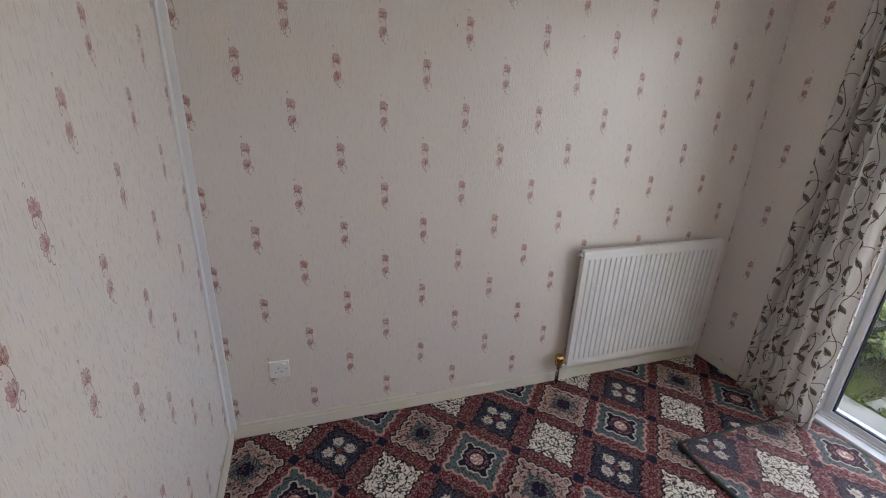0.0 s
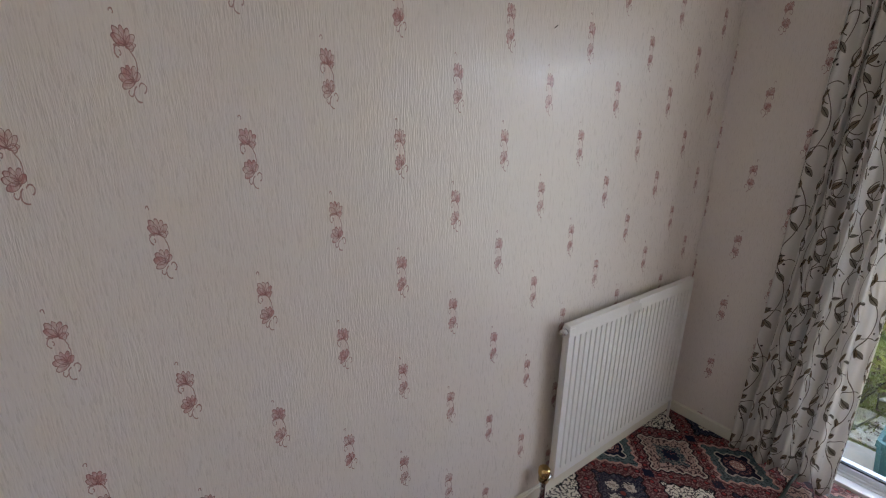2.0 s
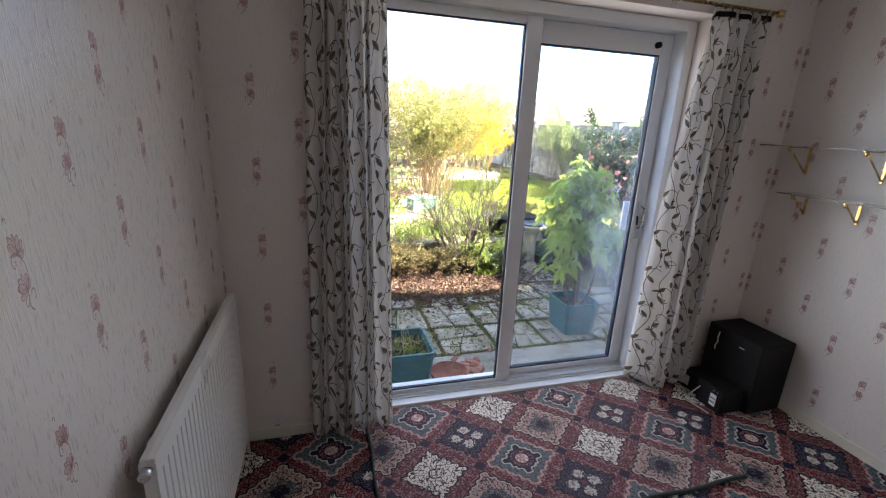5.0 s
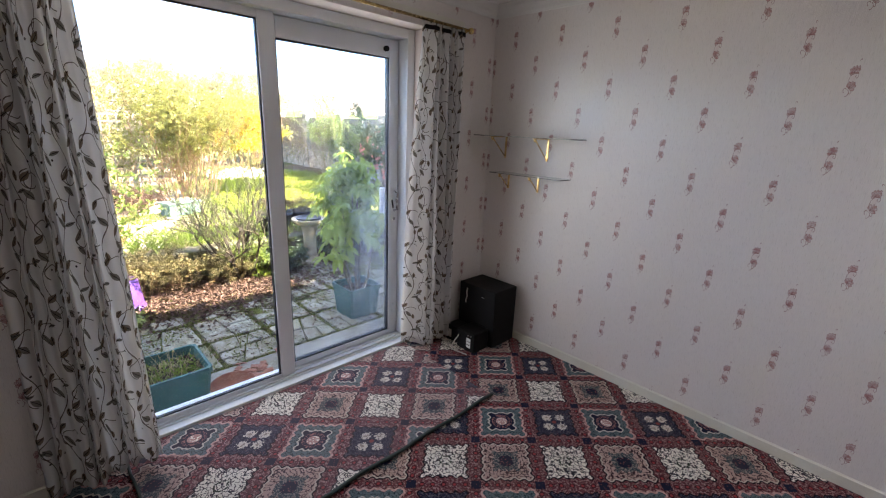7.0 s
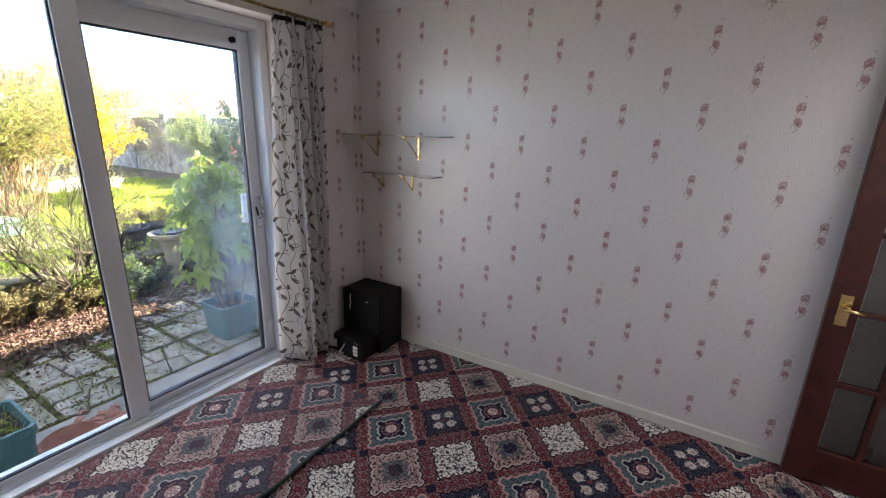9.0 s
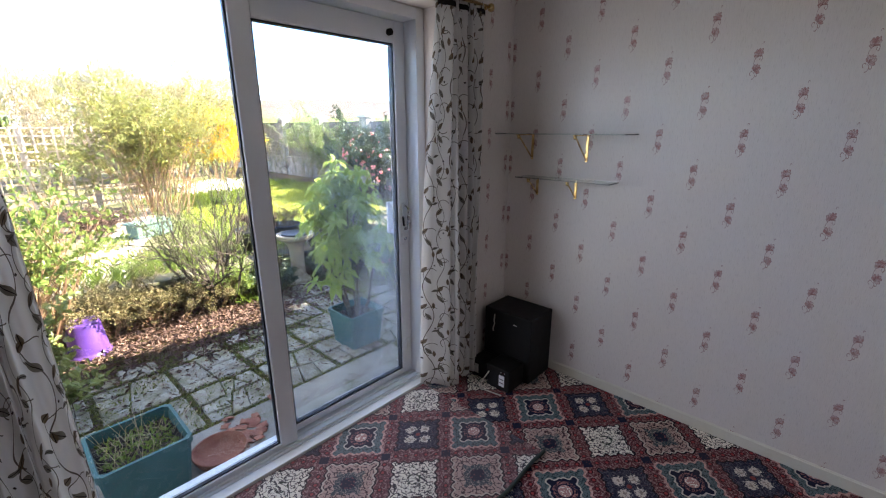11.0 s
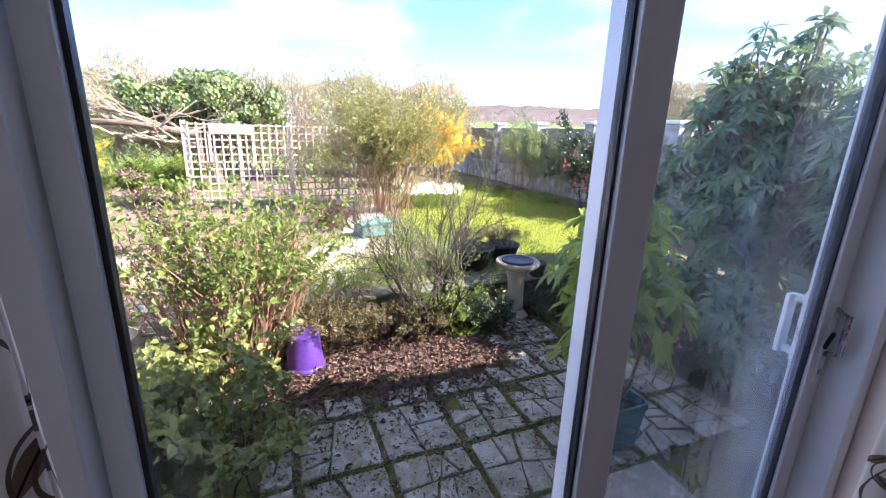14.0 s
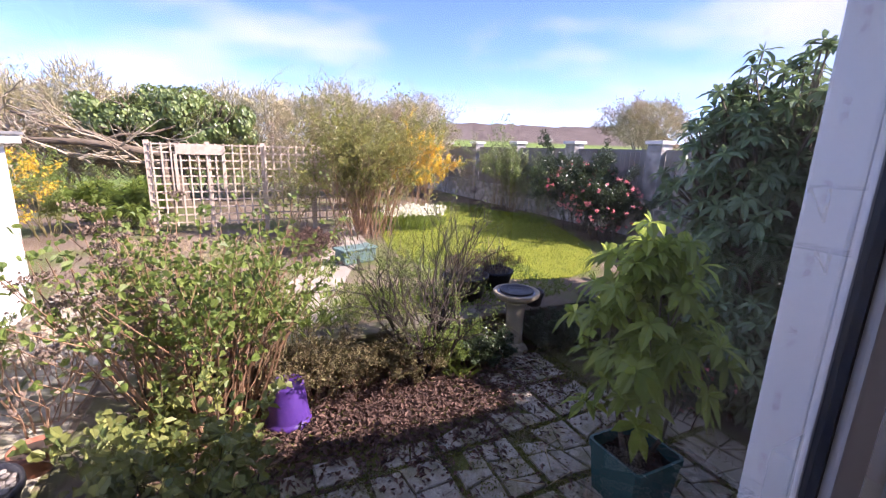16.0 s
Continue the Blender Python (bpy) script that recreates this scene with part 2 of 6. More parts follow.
    pnk = m.mix(d.gt(0.395), pnk, (0.05, 0.02, 0.025))
    a = m.mix(kind, white, tea)
    b = m.mix(kind, nav, pnk)
    med = m.mix(parity, a, b)
    size = 0.345 + 0.050 * kind
    # a scalloped outline round each medallion
    edge = (d - size).abs().lt(0.013)
    med = m.mix(edge * (1.0 + -1.0 * kind * (1.0 + -1.0 * parity)), med, (0.012, 0.010, 0.016))
    # lanes: dull pink speckle on a brownish red, round red dots ringed dark, navy squares where they cross
    lane = m.mix(speck.gt(0.53), (0.165, 0.052, 0.060), (0.40, 0.245, 0.235))
    lane = m.mix((m.noise(130, 1) - 0.5).abs().lt(0.035), lane, (0.045, 0.012, 0.016))
    step = (along * 6.0) - (along * 6.0).round()
    off = (sq - 0.5) * 6.0
    dot = (step * step + off * off).m("SQRT")
    lane = m.mix(dot.lt(0.25), lane, (0.030, 0.010, 0.014))
    lane = m.mix(dot.lt(0.16), lane, (0.32, 0.050, 0.055))
    lane = m.mix(ax.gt(0.425) * ay.gt(0.425), lane, m.mix(fleck.lt(0.22), navy, (0.14, 0.05, 0.06)))
    col = m.mix((d - size).lt(0.013), lane, med)
    # pinkish grey mixed evenly over the whole pattern
    col = m.mix(grey_mix, col, (0.30, 0.25, 0.27))
    wear = m.noise(2.2, 3)
    col = m.mix(wear.smooth(0.45, 0.8) * 0.16, col, (0.20, 0.15, 0.13))
    m.color(m.mix(tuft.smooth(0.35, 0.7) * 0.10, col, (0.02, 0.012, 0.012)))
    m.bump(tuft, 0.8, 0.003)
    return m.mat


def cloth():
    """White cotton printed with winding brown vines, leaves and small buds."""
    m = Mat("printed curtain cotton", 0.85, spec=0.2)
    u, v = m.uv()
    col = m.mix(m.noise(900, 1), (0.76, 0.74, 0.72), (0.84, 0.82, 0.80))
    ink = (0.11, 0.082, 0.065)

    def leaf(px, py, ou, ov, turn, half, wide, shade):
        nonlocal col
        a, b = (u * (1 / px)) + ou, (v * (1 / py)) + ov
        row = b.round()
        a = a + (row.m("MODULO", 2.0).abs() * 0.43)
        x, y = (a - a.round()) * px, (b - row) * py
        c, s = math.cos(turn), math.sin(turn)
        xx, yy = x * c + y * s, (y * c) - x * s
        t = xx * (1 / half)
        body = (yy.abs() - (t * t * -1.0 + 1.0) * wide).lt(0.0) * t.abs().lt(1.0)
        col = m.mix(body * 0.9, col, shade)
        col = m.mix(body * yy.abs().lt(0.0011), col, (0.03, 0.025, 0.025))

    def vine(px, off, amp, wave, shift, width):
        nonlocal col
        a = u + ((v * wave + shift).sin() * amp) + off
        t = a * (1 / px)
        d = ((t - t.round()) * px).abs()
        col = m.mix(d.lt(width) * 0.9, col, ink)

    def curl(px, py, ou, ov, rad, cut):
        nonlocal col
        a, b = (u * (1 / px)) + ou, (v * (1 / py)) + ov
        x, y = (a - a.round()) * px, (b - b.round()) * py
        r = (x * x + y * y).m("SQRT")
        col = m.mix((r - rad).abs().lt(0.0018) * (x + y * cut).gt(-0.012) * 0.9, col, ink)

    vine(0.150, 0.0, 0.030, 17.0, 0.0, 0.0022)
    vine(0.150, 0.07, 0.022, 23.0, 2.0, 0.0016)
    curl(0.15, 0.24, 0.1, 0.0, 0.042, 0.6)
    curl(0.15, 0.24, 0.55, 0.5, 0.036, -0.5)
    curl(0.30, 0.17, 0.3, 0.3, 0.030, 1.2)
    leaf(0.15, 0.115, 0.0, 0.0, 0.9, 0.028, 0.0115, (0.20, 0.175, 0.14))
    leaf(0.15, 0.115, 0.42, 0.45, 2.3, 0.027, 0.0110, (0.19, 0.135, 0.085))
    leaf(0.19, 0.16, 0.2, 0.7, 1.5, 0.020, 0.0090, (0.20, 0.14, 0.085))
    leaf(0.21, 0.13, 0.6, 0.2, 2.8, 0.021, 0.0075, (0.18, 0.165, 0.135))
    leaf(0.12, 0.20, 0.3, 0.1, 0.2, 0.006, 0.0050, (0.07, 0.05, 0.05))
    m.color(col)
    m.bump(m.noise(900, 1), 0.15, 0.001)
    tr = m.t.nodes.new("ShaderNodeBsdfTranslucent")
    m.t.links.new(col, tr.inputs[0])
    mx = m.t.nodes.new("ShaderNodeMixShader")
    mx.inputs[0].default_value = 0.50
    m.t.links.new(m.b.outputs[0], mx.inputs[1])
    m.t.links.new(tr.outputs[0], mx.inputs[2])
    m.t.links.new(mx.outputs[0], m.t.nodes["Material Output"].inputs["Surface"])
    return m.mat


def glass(name, tint=(0.55, 0.565, 0.555), rough=0.0):
    m = Mat(name, rough)
    m.color(tint)
    m.b.inputs["Transmission Weight"].default_value = 1.0
    m.b.inputs["IOR"].default_value = 1.45
    return m.mat


def hazed_glass(name):
    """Double glazing: clear glass under a faint, uneven bluish haze, denser towards the south."""
    m = Mat(name, 0.0)
    m.color((0.55, 0.565, 0.555))
    m.b.inputs["Transmission Weight"].default_value = 1.0
    m.b.inputs["IOR"].default_value = 1.45
    _, y, z = m.pos()
    haze = m.noise(2.4, 4, (1.0, 1.6, 0.7)).smooth(0.42, 0.75) * (y.smooth(0.0, -0.62)) * 0.14 + 0.012
    tr = m.t.nodes.new("ShaderNodeBsdfTranslucent")
    tr.inputs[0].default_value = (0.70, 0.78, 0.88, 1)
    mx = m.t.nodes.new("ShaderNodeMixShader")
    m.t.links.new(haze.s, mx.inputs[0])
    m.t.links.new(m.b.outputs[0], mx.inputs[1])
    m.t.links.new(tr.outputs[0], mx.inputs[2])
    m.t.links.new(mx.outputs[0], m.t.nodes["Material Output"].inputs["Surface"])
    return m.mat


HAZED = hazed_glass("hazed window glass")
PAPER_X = wallpaper("flowered wallpaper", 0, 0.137, 1.345)
PAPER_S = wallpaper("flowered wallpaper south", 0, 0.822, 1.5235)
PAPER_Y = wallpaper("flowered wallpaper east", 1, 1.50, 1.026)
PAPER_W = wallpaper("flowered wallpaper west", 1, 0.879, 1.54)
CARPET = carpet("patterned carpet", 1.88, 1.235, 0.0)
CARPET_IN = carpet("patterned carpet insert", 2.43, 0.323, 0.17)
CLOTH = cloth()
PANE = glass("window glass")
SHELF_GLASS = glass("shelf glass", (0.90, 0.97, 0.94))
UPVC = plain("white window plastic", (0.785, 0.795, 0.81), (0.80, 0.81, 0.82), 5, 0.35, bump=0.01)
GASKET = plain("black rubber seal", (0.012, 0.014, 0.02), (0.02, 0.022, 0.03), 20, 0.5, bump=0.05)
GLOSS = plain("aged cream gloss paint", (0.66, 0.62, 0.52), (0.74, 0.71, 0.62), 4, 0.4, bump=0.08)
TRIM = plain("white trim paint", (0.74, 0.73, 0.74), (0.80, 0.79, 0.80), 5, 0.4, bump=0.05)
PLASTER = plain("white ceiling paint", (0.72, 0.69, 0.65), (0.78, 0.76, 0.72), 3, 0.85, bump=0.2)
REVEAL = plain("pink painted reveal plaster", (0.70, 0.61, 0.56), (0.76, 0.68, 0.63), 6, 0.8, bump=0.15)
ENAMEL = plain("white radiator enamel", (0.74, 0.73, 0.71), (0.80, 0.79, 0.78), 4, 0.32, bump=0.03)
BRASS = plain("polished brass", (0.62, 0.43, 0.17), (0.72, 0.52, 0.24), 30, 0.25, 1.0, 0.03)
CHROME = plain("satin chrome", (0.55, 0.55, 0.56), (0.68, 0.68, 0.70), 30, 0.25, 1.0, 0.03)
BLACK = plain("black vinyl board", (0.006, 0.006, 0.007), (0.011, 0.010, 0.010), 20, 0.6, bump=0.15, spec=0.2)
CABLE = plain("dark green braid", (0.014, 0.026, 0.024), (0.035, 0.052, 0.048), 60, 0.7, bump=0.5)
GREYW = plain("pale grey cord", (0.45, 0.42, 0.38), (0.55, 0.52, 0.48), 40, 0.6, bump=0.1)
MAHOG = plain("dark red mahogany stain", (0.042, 0.009, 0.006), (0.075, 0.017, 0.010), 9, 0.35, bump=0.12)
PAPERW = plain("white label paper", (0.70, 0.70, 0.70), (0.78, 0.78, 0.78), 20, 0.6, bump=0.05)
INK = plain("dark print", (0.03, 0.03, 0.03), (0.05, 0.05, 0.05), 20, 0.6, bump=0.05)

# ---------------- materials: garden ----------------
SOIL = plain("dark damp soil", (0.020, 0.014, 0.010), (0.055, 0.038, 0.026), 14, 0.95, bump=1.0, fine=70)
EARTH = plain("earth with leaf mould", (0.045, 0.031, 0.022), (0.11, 0.08, 0.055), 3, 0.95, bump=1.0, fine=50)
TEAL = plain("faded teal plastic", (0.030, 0.105, 0.10), (0.055, 0.15, 0.14), 5, 0.5, bump=0.1)
TERRA = plain("terracotta", (0.25, 0.085, 0.048), (0.37, 0.155, 0.095), 12, 0.8, bump=0.2)
PURPLE = plain("purple plastic", (0.068, 0.027, 0.19), (0.10, 0.043, 0.25), 6, 0.35, bump=0.04)
BLACKP = plain("black plant pot plastic", (0.014, 0.015, 0.02), (0.03, 0.03, 0.04), 12, 0.45, bump=0.1)
CAST = plain("weathered cast stone", (0.30, 0.25, 0.17), (0.44, 0.38, 0.27), 8, 0.9, bump=0.5)
WATER = plain("still water", (0.35, 0.37, 0.40), (0.45, 0.47, 0.5), 10, 0.05, bump=0.02)
WHITEW = plain("white rendered wall", (0.78, 0.77, 0.74), (0.84, 0.83, 0.81), 3, 0.85, bump=0.3)
ROOF = plain("grey roof edge", (0.16, 0.16, 0.16), (0.25, 0.25, 0.25), 6, 0.7)
DARKGL = plain("dark window glass", (0.05, 0.055, 0.06), (0.09, 0.10, 0.11), 2, 0.08, bump=0.02)
PALETEAL = plain("sun bleached teal plastic", (0.09, 0.16, 0.15), (0.15, 0.23, 0.21), 6, 0.6, bump=0.1)
CEDAR = plain("pale weathered timber", (0.50, 0.40, 0.30), (0.64, 0.54, 0.43), 10, 0.85, bump=0.3)
FENCE = plain("silver grey boards", (0.22, 0.20, 0.18), (0.33, 0.31, 0.28), 5, 0.85, bump=0.3)
RENDERW = plain("flaking white render", (0.16, 0.15, 0.13), (0.62, 0.60, 0.55), 5, 0.9, bump=0.5, detail=6)
BARK = plain("grey brown bark", (0.10, 0.075, 0.05), (0.20, 0.155, 0.11), 20, 0.9, bump=0.8)
TWIG = plain("pale bare twig", (0.27, 0.22, 0.15), (0.44, 0.38, 0.27), 15, 0.85, bump=0.4)
TWIGR = plain("reddish brown stems", (0.21, 0.115, 0.065), (0.38, 0.235, 0.14), 15, 0.8, bump=0.4)
TWIGD = plain("dark stems", (0.035, 0.025, 0.02), (0.09, 0.07, 0.055), 15, 0.85, bump=0.4)
TWIGY = plain("olive yellow stems", (0.26, 0.21, 0.08), (0.38, 0.33, 0.13), 15, 0.8, bump=0.3)
L_RHODO = leafy("glossy rhododendron leaf", (0.070, 0.13, 0.056), (0.18, 0.255, 0.11), 0.28)
L_POTRH = leafy("light rhododendron leaf", (0.145, 0.22, 0.038), (0.31, 0.38, 0.075), 0.4, 0.5)
L_HYD = leafy("hydrangea leaf", (0.085, 0.14, 0.026), (0.205, 0.265, 0.055), 0.5, 0.35)
L_EUO = leafy("variegated euonymus leaf", (0.058, 0.105, 0.030), (0.28, 0.29, 0.080), 0.45, 0.25)
L_YEL = leafy("fresh yellow green leaf", (0.14, 0.145, 0.038), (0.27, 0.27, 0.075), 0.5, 0.4)
L_FOR = leafy("forsythia petal", (0.62, 0.38, 0.02), (0.80, 0.52, 0.05), 0.6, 0.4)
L_IVY = leafy("ivy leaf", (0.085, 0.14, 0.042), (0.26, 0.32, 0.10), 0.4, 0.2)
L_CAM = leafy("dark camellia leaf", (0.025, 0.05, 0.02), (0.07, 0.10, 0.045), 0.35, 0.15)
L_PINK = leafy("camellia petal", (0.62, 0.08, 0.13), (0.82, 0.33, 0.33), 0.6, 0.3)
L_DRY = leafy("dead leaf", (0.055, 0.031, 0.025), (0.165, 0.098, 0.072), 0.85, 0.1)
L_HEAD = leafy("dried flower head", (0.20, 0.13, 0.095), (0.40, 0.30, 0.22), 0.85, 0.2)
L_TWIGS = leafy("pale hedge twigs", (0.27, 0.240, 0.115), (0.54, 0.49, 0.28), 0.85, 0.1)
L_GRASS = leafy("grass blade", (0.09, 0.15, 0.025), (0.22, 0.28, 0.05), 0.6, 0.4)
L_HYHEAD = leafy("hydrangea head, dried", (0.115, 0.082, 0.060), (0.27, 0.20, 0.145), 0.85, 0.15)
L_STRAW = leafy("straw", (0.34, 0.26, 0.14), (0.52, 0.43, 0.27), 0.8, 0.3)
L_DAFF = leafy("daffodil bloom", (0.80, 0.78, 0.55), (0.86, 0.85, 0.75), 0.6, 0.3)
L_MOSS = leafy("moss tuft", (0.095, 0.110, 0.024), (0.22, 0.225, 0.05), 0.9, 0.1)
L_HEATH = leafy("brown heath sprig", (0.12, 0.085, 0.05), (0.22, 0.20, 0.08), 0.8, 0.2)


# ---------------- builders ----------------
def part(name, bm, material, parent, label=""):
    """Links a bmesh as one mesh object under a thing or a part."""
    me = bpy.data.meshes.new(name)
    bm.to_mesh(me)
    bm.free()
    me.materials.append(material)
    ob = new(name, me)
    if parent:
        ob.parent = parent
    if label:
        ob["label"] = label
    return ob


def thing(name, m, label, category, group="", kind=""):
    ob = new(name)
    ob.empty_display_size = 0.1
    ob.matrix_world = m if isinstance(m, Matrix) else Matrix.Translation(m)
    return tagged(ob, label, category, group, kind)


def solid(name, bm, material, label, category="", kind="structure", at=(0, 0, 0)):
    ob = part(name, bm, material, None)
    ob.location = at
    return tagged(ob, label, category, "", kind)


def box(x0, x1, y0, y1, z0, z1, bevel=0.0, seg=2, bm=None):
    b = bmesh.new()
    bmesh.ops.create_cube(b, size=1)
    bmesh.ops.scale(b, vec=(x1 - x0, y1 - y0, z1 - z0), verts=b.verts)
    bmesh.ops.translate(b, vec=((x0 + x1) / 2, (y0 + y1) / 2, (z0 + z1) / 2), verts=b.verts)
    if bevel:
        bmesh.ops.bevel(b, geom=b.edges[:], offset=bevel, segments=seg, affect="EDGES", profile=0.6)
    if bm is None:
        return b
    me = bpy.data.meshes.new("tmp")
    b.to_mesh(me)
    b.free()
    bm.from_mesh(me)
    bpy.data.meshes.remove(me)
    return bm


def lathe(profile, seg=28, smooth=True):
    """Turns a profile of (radius, height) round z."""
    b = bmesh.new()
    rings = [[b.verts.new((r * math.cos(2 * math.pi * i / seg), r * math.sin(2 * math.pi * i / seg), z)) for i in range(seg)] for r, z in profile]
    for lo, hi in zip(rings, rings[1:]):
        for i in range(seg):
            b.faces.new((lo[i], lo[(i + 1) % seg], hi[(i + 1) % seg], hi[i])).smooth = smooth
    b.faces.new(rings[0][::-1])
    b.faces.new(rings[-1])
    return b


def sweep(points, radius, sides=8, bm=None, r1=None):
    """A round rod along points, tapering to r1."""
    b = bm if bm is not None else bmesh.new()
    pts = [Vector(p) for p in points]
    rings = []
    for i, p in enumerate(pts):
        d = (pts[min(i + 1, len(pts) - 1)] - pts[max(i - 1, 0)]).normalized()
        a = d.orthogonal().normalized() if abs(d.z) > 0.9 else d.cross(Vector((0, 0, 1))).normalized()
        c = d.cross(a)
        r = radius if r1 is None else radius + (r1 - radius) * i / (len(pts) - 1)
        rings.append([b.verts.new(p + r * (math.cos(2 * math.pi * k / sides) * a + math.sin(2 * math.pi * k / sides) * c)) for k in range(sides)])
    for lo, hi in zip(rings, rings[1:]):
        for k in range(sides):
            b.faces.new((lo[k], lo[(k + 1) % sides], hi[(k + 1) % sides], hi[k])).smooth = True
    b.faces.new(rings[0][::-1])
    b.faces.new(rings[-1])
    return b


# ---------------- the room ----------------
N, S, E, W = 1.674, -1.43, 2.455, -0.44
CEIL = 2.42
OPEN_S, OPEN_N, OPEN_T = -0.80, 1.075, 2.19
LOBBY_N, LOBBY_W = -0.52, -1.35
OUT = 2.80

solid("floor", box(LOBBY_W, 2.545, S, N, -0.12, 0.0), CARPET, "red patterned carpet with diamond medallions", "carpet")
solid("carpet_insert", box(1.672, 2.538, -0.69, 1.045, 0.0005, 0.004), CARPET_IN, "greyer carpet insert with diamond medallions", "carpet")
solid("ceiling", box(LOBBY_W, E, S, N, CEIL, CEIL + 0.12), PLASTER, "white painted plaster ceiling", "ceiling")
solid("wall_north", box(W - 0.12, OUT, N, N + 0.28, -0.35, CEIL + 0.12), PAPER_X, "wall with pink flowered wallpaper", "wall")
solid("wall_south", box(LOBBY_W - 0.12, OUT, S - 0.28, S, -0.35, CEIL + 0.12), PAPER_S, "wall with pink flowered wallpaper", "wall")
solid("wall_west", box(W - 0.12, W, LOBBY_N, N, -0.12, CEIL), PAPER_W, "wall with pink flowered wallpaper", "wall")
solid("wall_lobby_north", box(LOBBY_W, W - 0.12, LOBBY_N, LOBBY_N + 0.12, -0.12, CEIL), TRIM, "plain white lobby wall", "wall")
solid("wall_lobby_west", box(LOBBY_W - 0.12, LOBBY_W, S, LOBBY_N + 0.12, -0.12, CEIL + 0.12), TRIM, "plain white lobby wall", "wall")
east = box(E, OUT, OPEN_N, N, -0.35, CEIL + 0.12)
box(E, OUT, S, OPEN_S, -0.35, CEIL + 0.12, bm=east)
box(E, OUT, OPEN_S, OPEN_N, OPEN_T, CEIL + 0.12, bm=east)
solid("wall_east", east, PAPER_Y, "flowered wall with the patio door opening", "wall")
lining = box(E + 0.002, 2.60, OPEN_S, OPEN_S + 0.004, 0, OPEN_T)
box(E + 0.002, 2.60, OPEN_N - 0.004, OPEN_N, 0, OPEN_T, bm=lining)
box(E + 0.002, 2.60, OPEN_S + 0.004, OPEN_N - 0.004, OPEN_T - 0.004, OPEN_T, bm=lining)
solid("trim_reveal", lining, REVEAL, "pale pink plaster reveal round the patio door", "trim")
# unseen beam, added to keep the lobby lamp out of the door glass
solid("wall_lobby_head", box(W - 0.12, W, S, LOBBY_N, 2.04, CEIL), TRIM, "plain white beam added to screen the lobby lamp", "wall")
solid("wall_end_trim", box(W - 0.125, W + 0.012, LOBBY_N - 0.022, LOBBY_N - 0.002, 0, 2.08, 0.004), TRIM, "white painted wall end board", "trim")


def skirting(name, x0, x1, y0, y1):
    """A board with a rounded upper edge."""
    b = box(x0, x1, y0, y1, 0, 0.062)
    hi = [e for e in b.edges if all(v.co.z > 0.06 for v in e.verts)]
    bmesh.ops.bevel(b, geom=hi, offset=0.006, segments=3, affect="EDGES")
    solid(name, b, GLOSS, "cream gloss painted skirting board, slightly yellowed", "skirting")


skirting("baseboard_north", W + 0.016, E, N - 0.016, N)
skirting("baseboard_south", LOBBY_W + 0.016, E, S, S + 0.016)
skirting("baseboard_west", W, W + 0.014, LOBBY_N, N - 0.016)
skirting("baseboard_east_north", E - 0.016, E, OPEN_N + 0.005, N - 0.016)
skirting("baseboard_east_south", E - 0.016, E, S + 0.016, OPEN_S - 0.005)


def coving(name, a, b, inward):
    """A quarter-round plaster cove between two points along the wall's top."""
    bm = bmesh.new()
    prof = [(0.0, -0.075)] + [(0.075 - 0.07 * math.cos(t), -0.075 + 0.07 * math.sin(t)) for t in [i * math.pi / 12 for i in range(7)]] + [(0.08, 0.0), (0.0, 0.0)]
    rows = []
    for p in (a, b):
        rows.append([bm.verts.new((p[0] + inward[0] * o, p[1] + inward[1] * o, CEIL + h)) for o, h in prof])
    for i in range(len(prof)):
        j = (i + 1) % len(prof)
        bm.faces.new((rows[0][i], rows[0][j], rows[1][j], rows[1][i]))
    bm.faces.new(rows[0][::-1])
    bm.faces.new(rows[1])
    bmesh.ops.recalc_face_normals(bm, faces=bm.faces)
    solid(name, bm, PLASTER, "white plaster coving", "coving")


coving("coving_north", (W, N), (E, N), (0, -1))
coving("coving_south", (LOBBY_W, S), (E, S), (0, 1))
coving("coving_east", (E, S), (E, N), (-1, 0))
coving("coving_west", (W, LOBBY_N), (W, N), (1, 0))

# a white corner strip and the thin cable duct on the skirting
strip = box(W, W + 0.030, N - 0.020, N, 0.05, CEIL - 0.08, 0.003)
box(W, W + 0.008, N - 0.060, N - 0.020, 0.05, CEIL - 0.08, 0.002, bm=strip)
solid("trim_corner", strip, TRIM, "white painted corner strip from skirting to coving", "trim")
duct = thing("cable_duct", (W + 0.05, N - 0.009, 0.062), "thin white cable duct lying on the skirting", "cable duct")
part("channel", box(0, 0.86, -0.004, 0.008, 0.001, 0.015, 0.002), GLOSS, duct)
part("wire", sweep([(0.86, 0, 0.008), (1.2, 0.0, 0.006), (1.62, 0.0, 0.012), (1.70, -0.02, 0.03)], 0.003, 6), GLOSS, duct, "thin white wire clipped along the skirting")


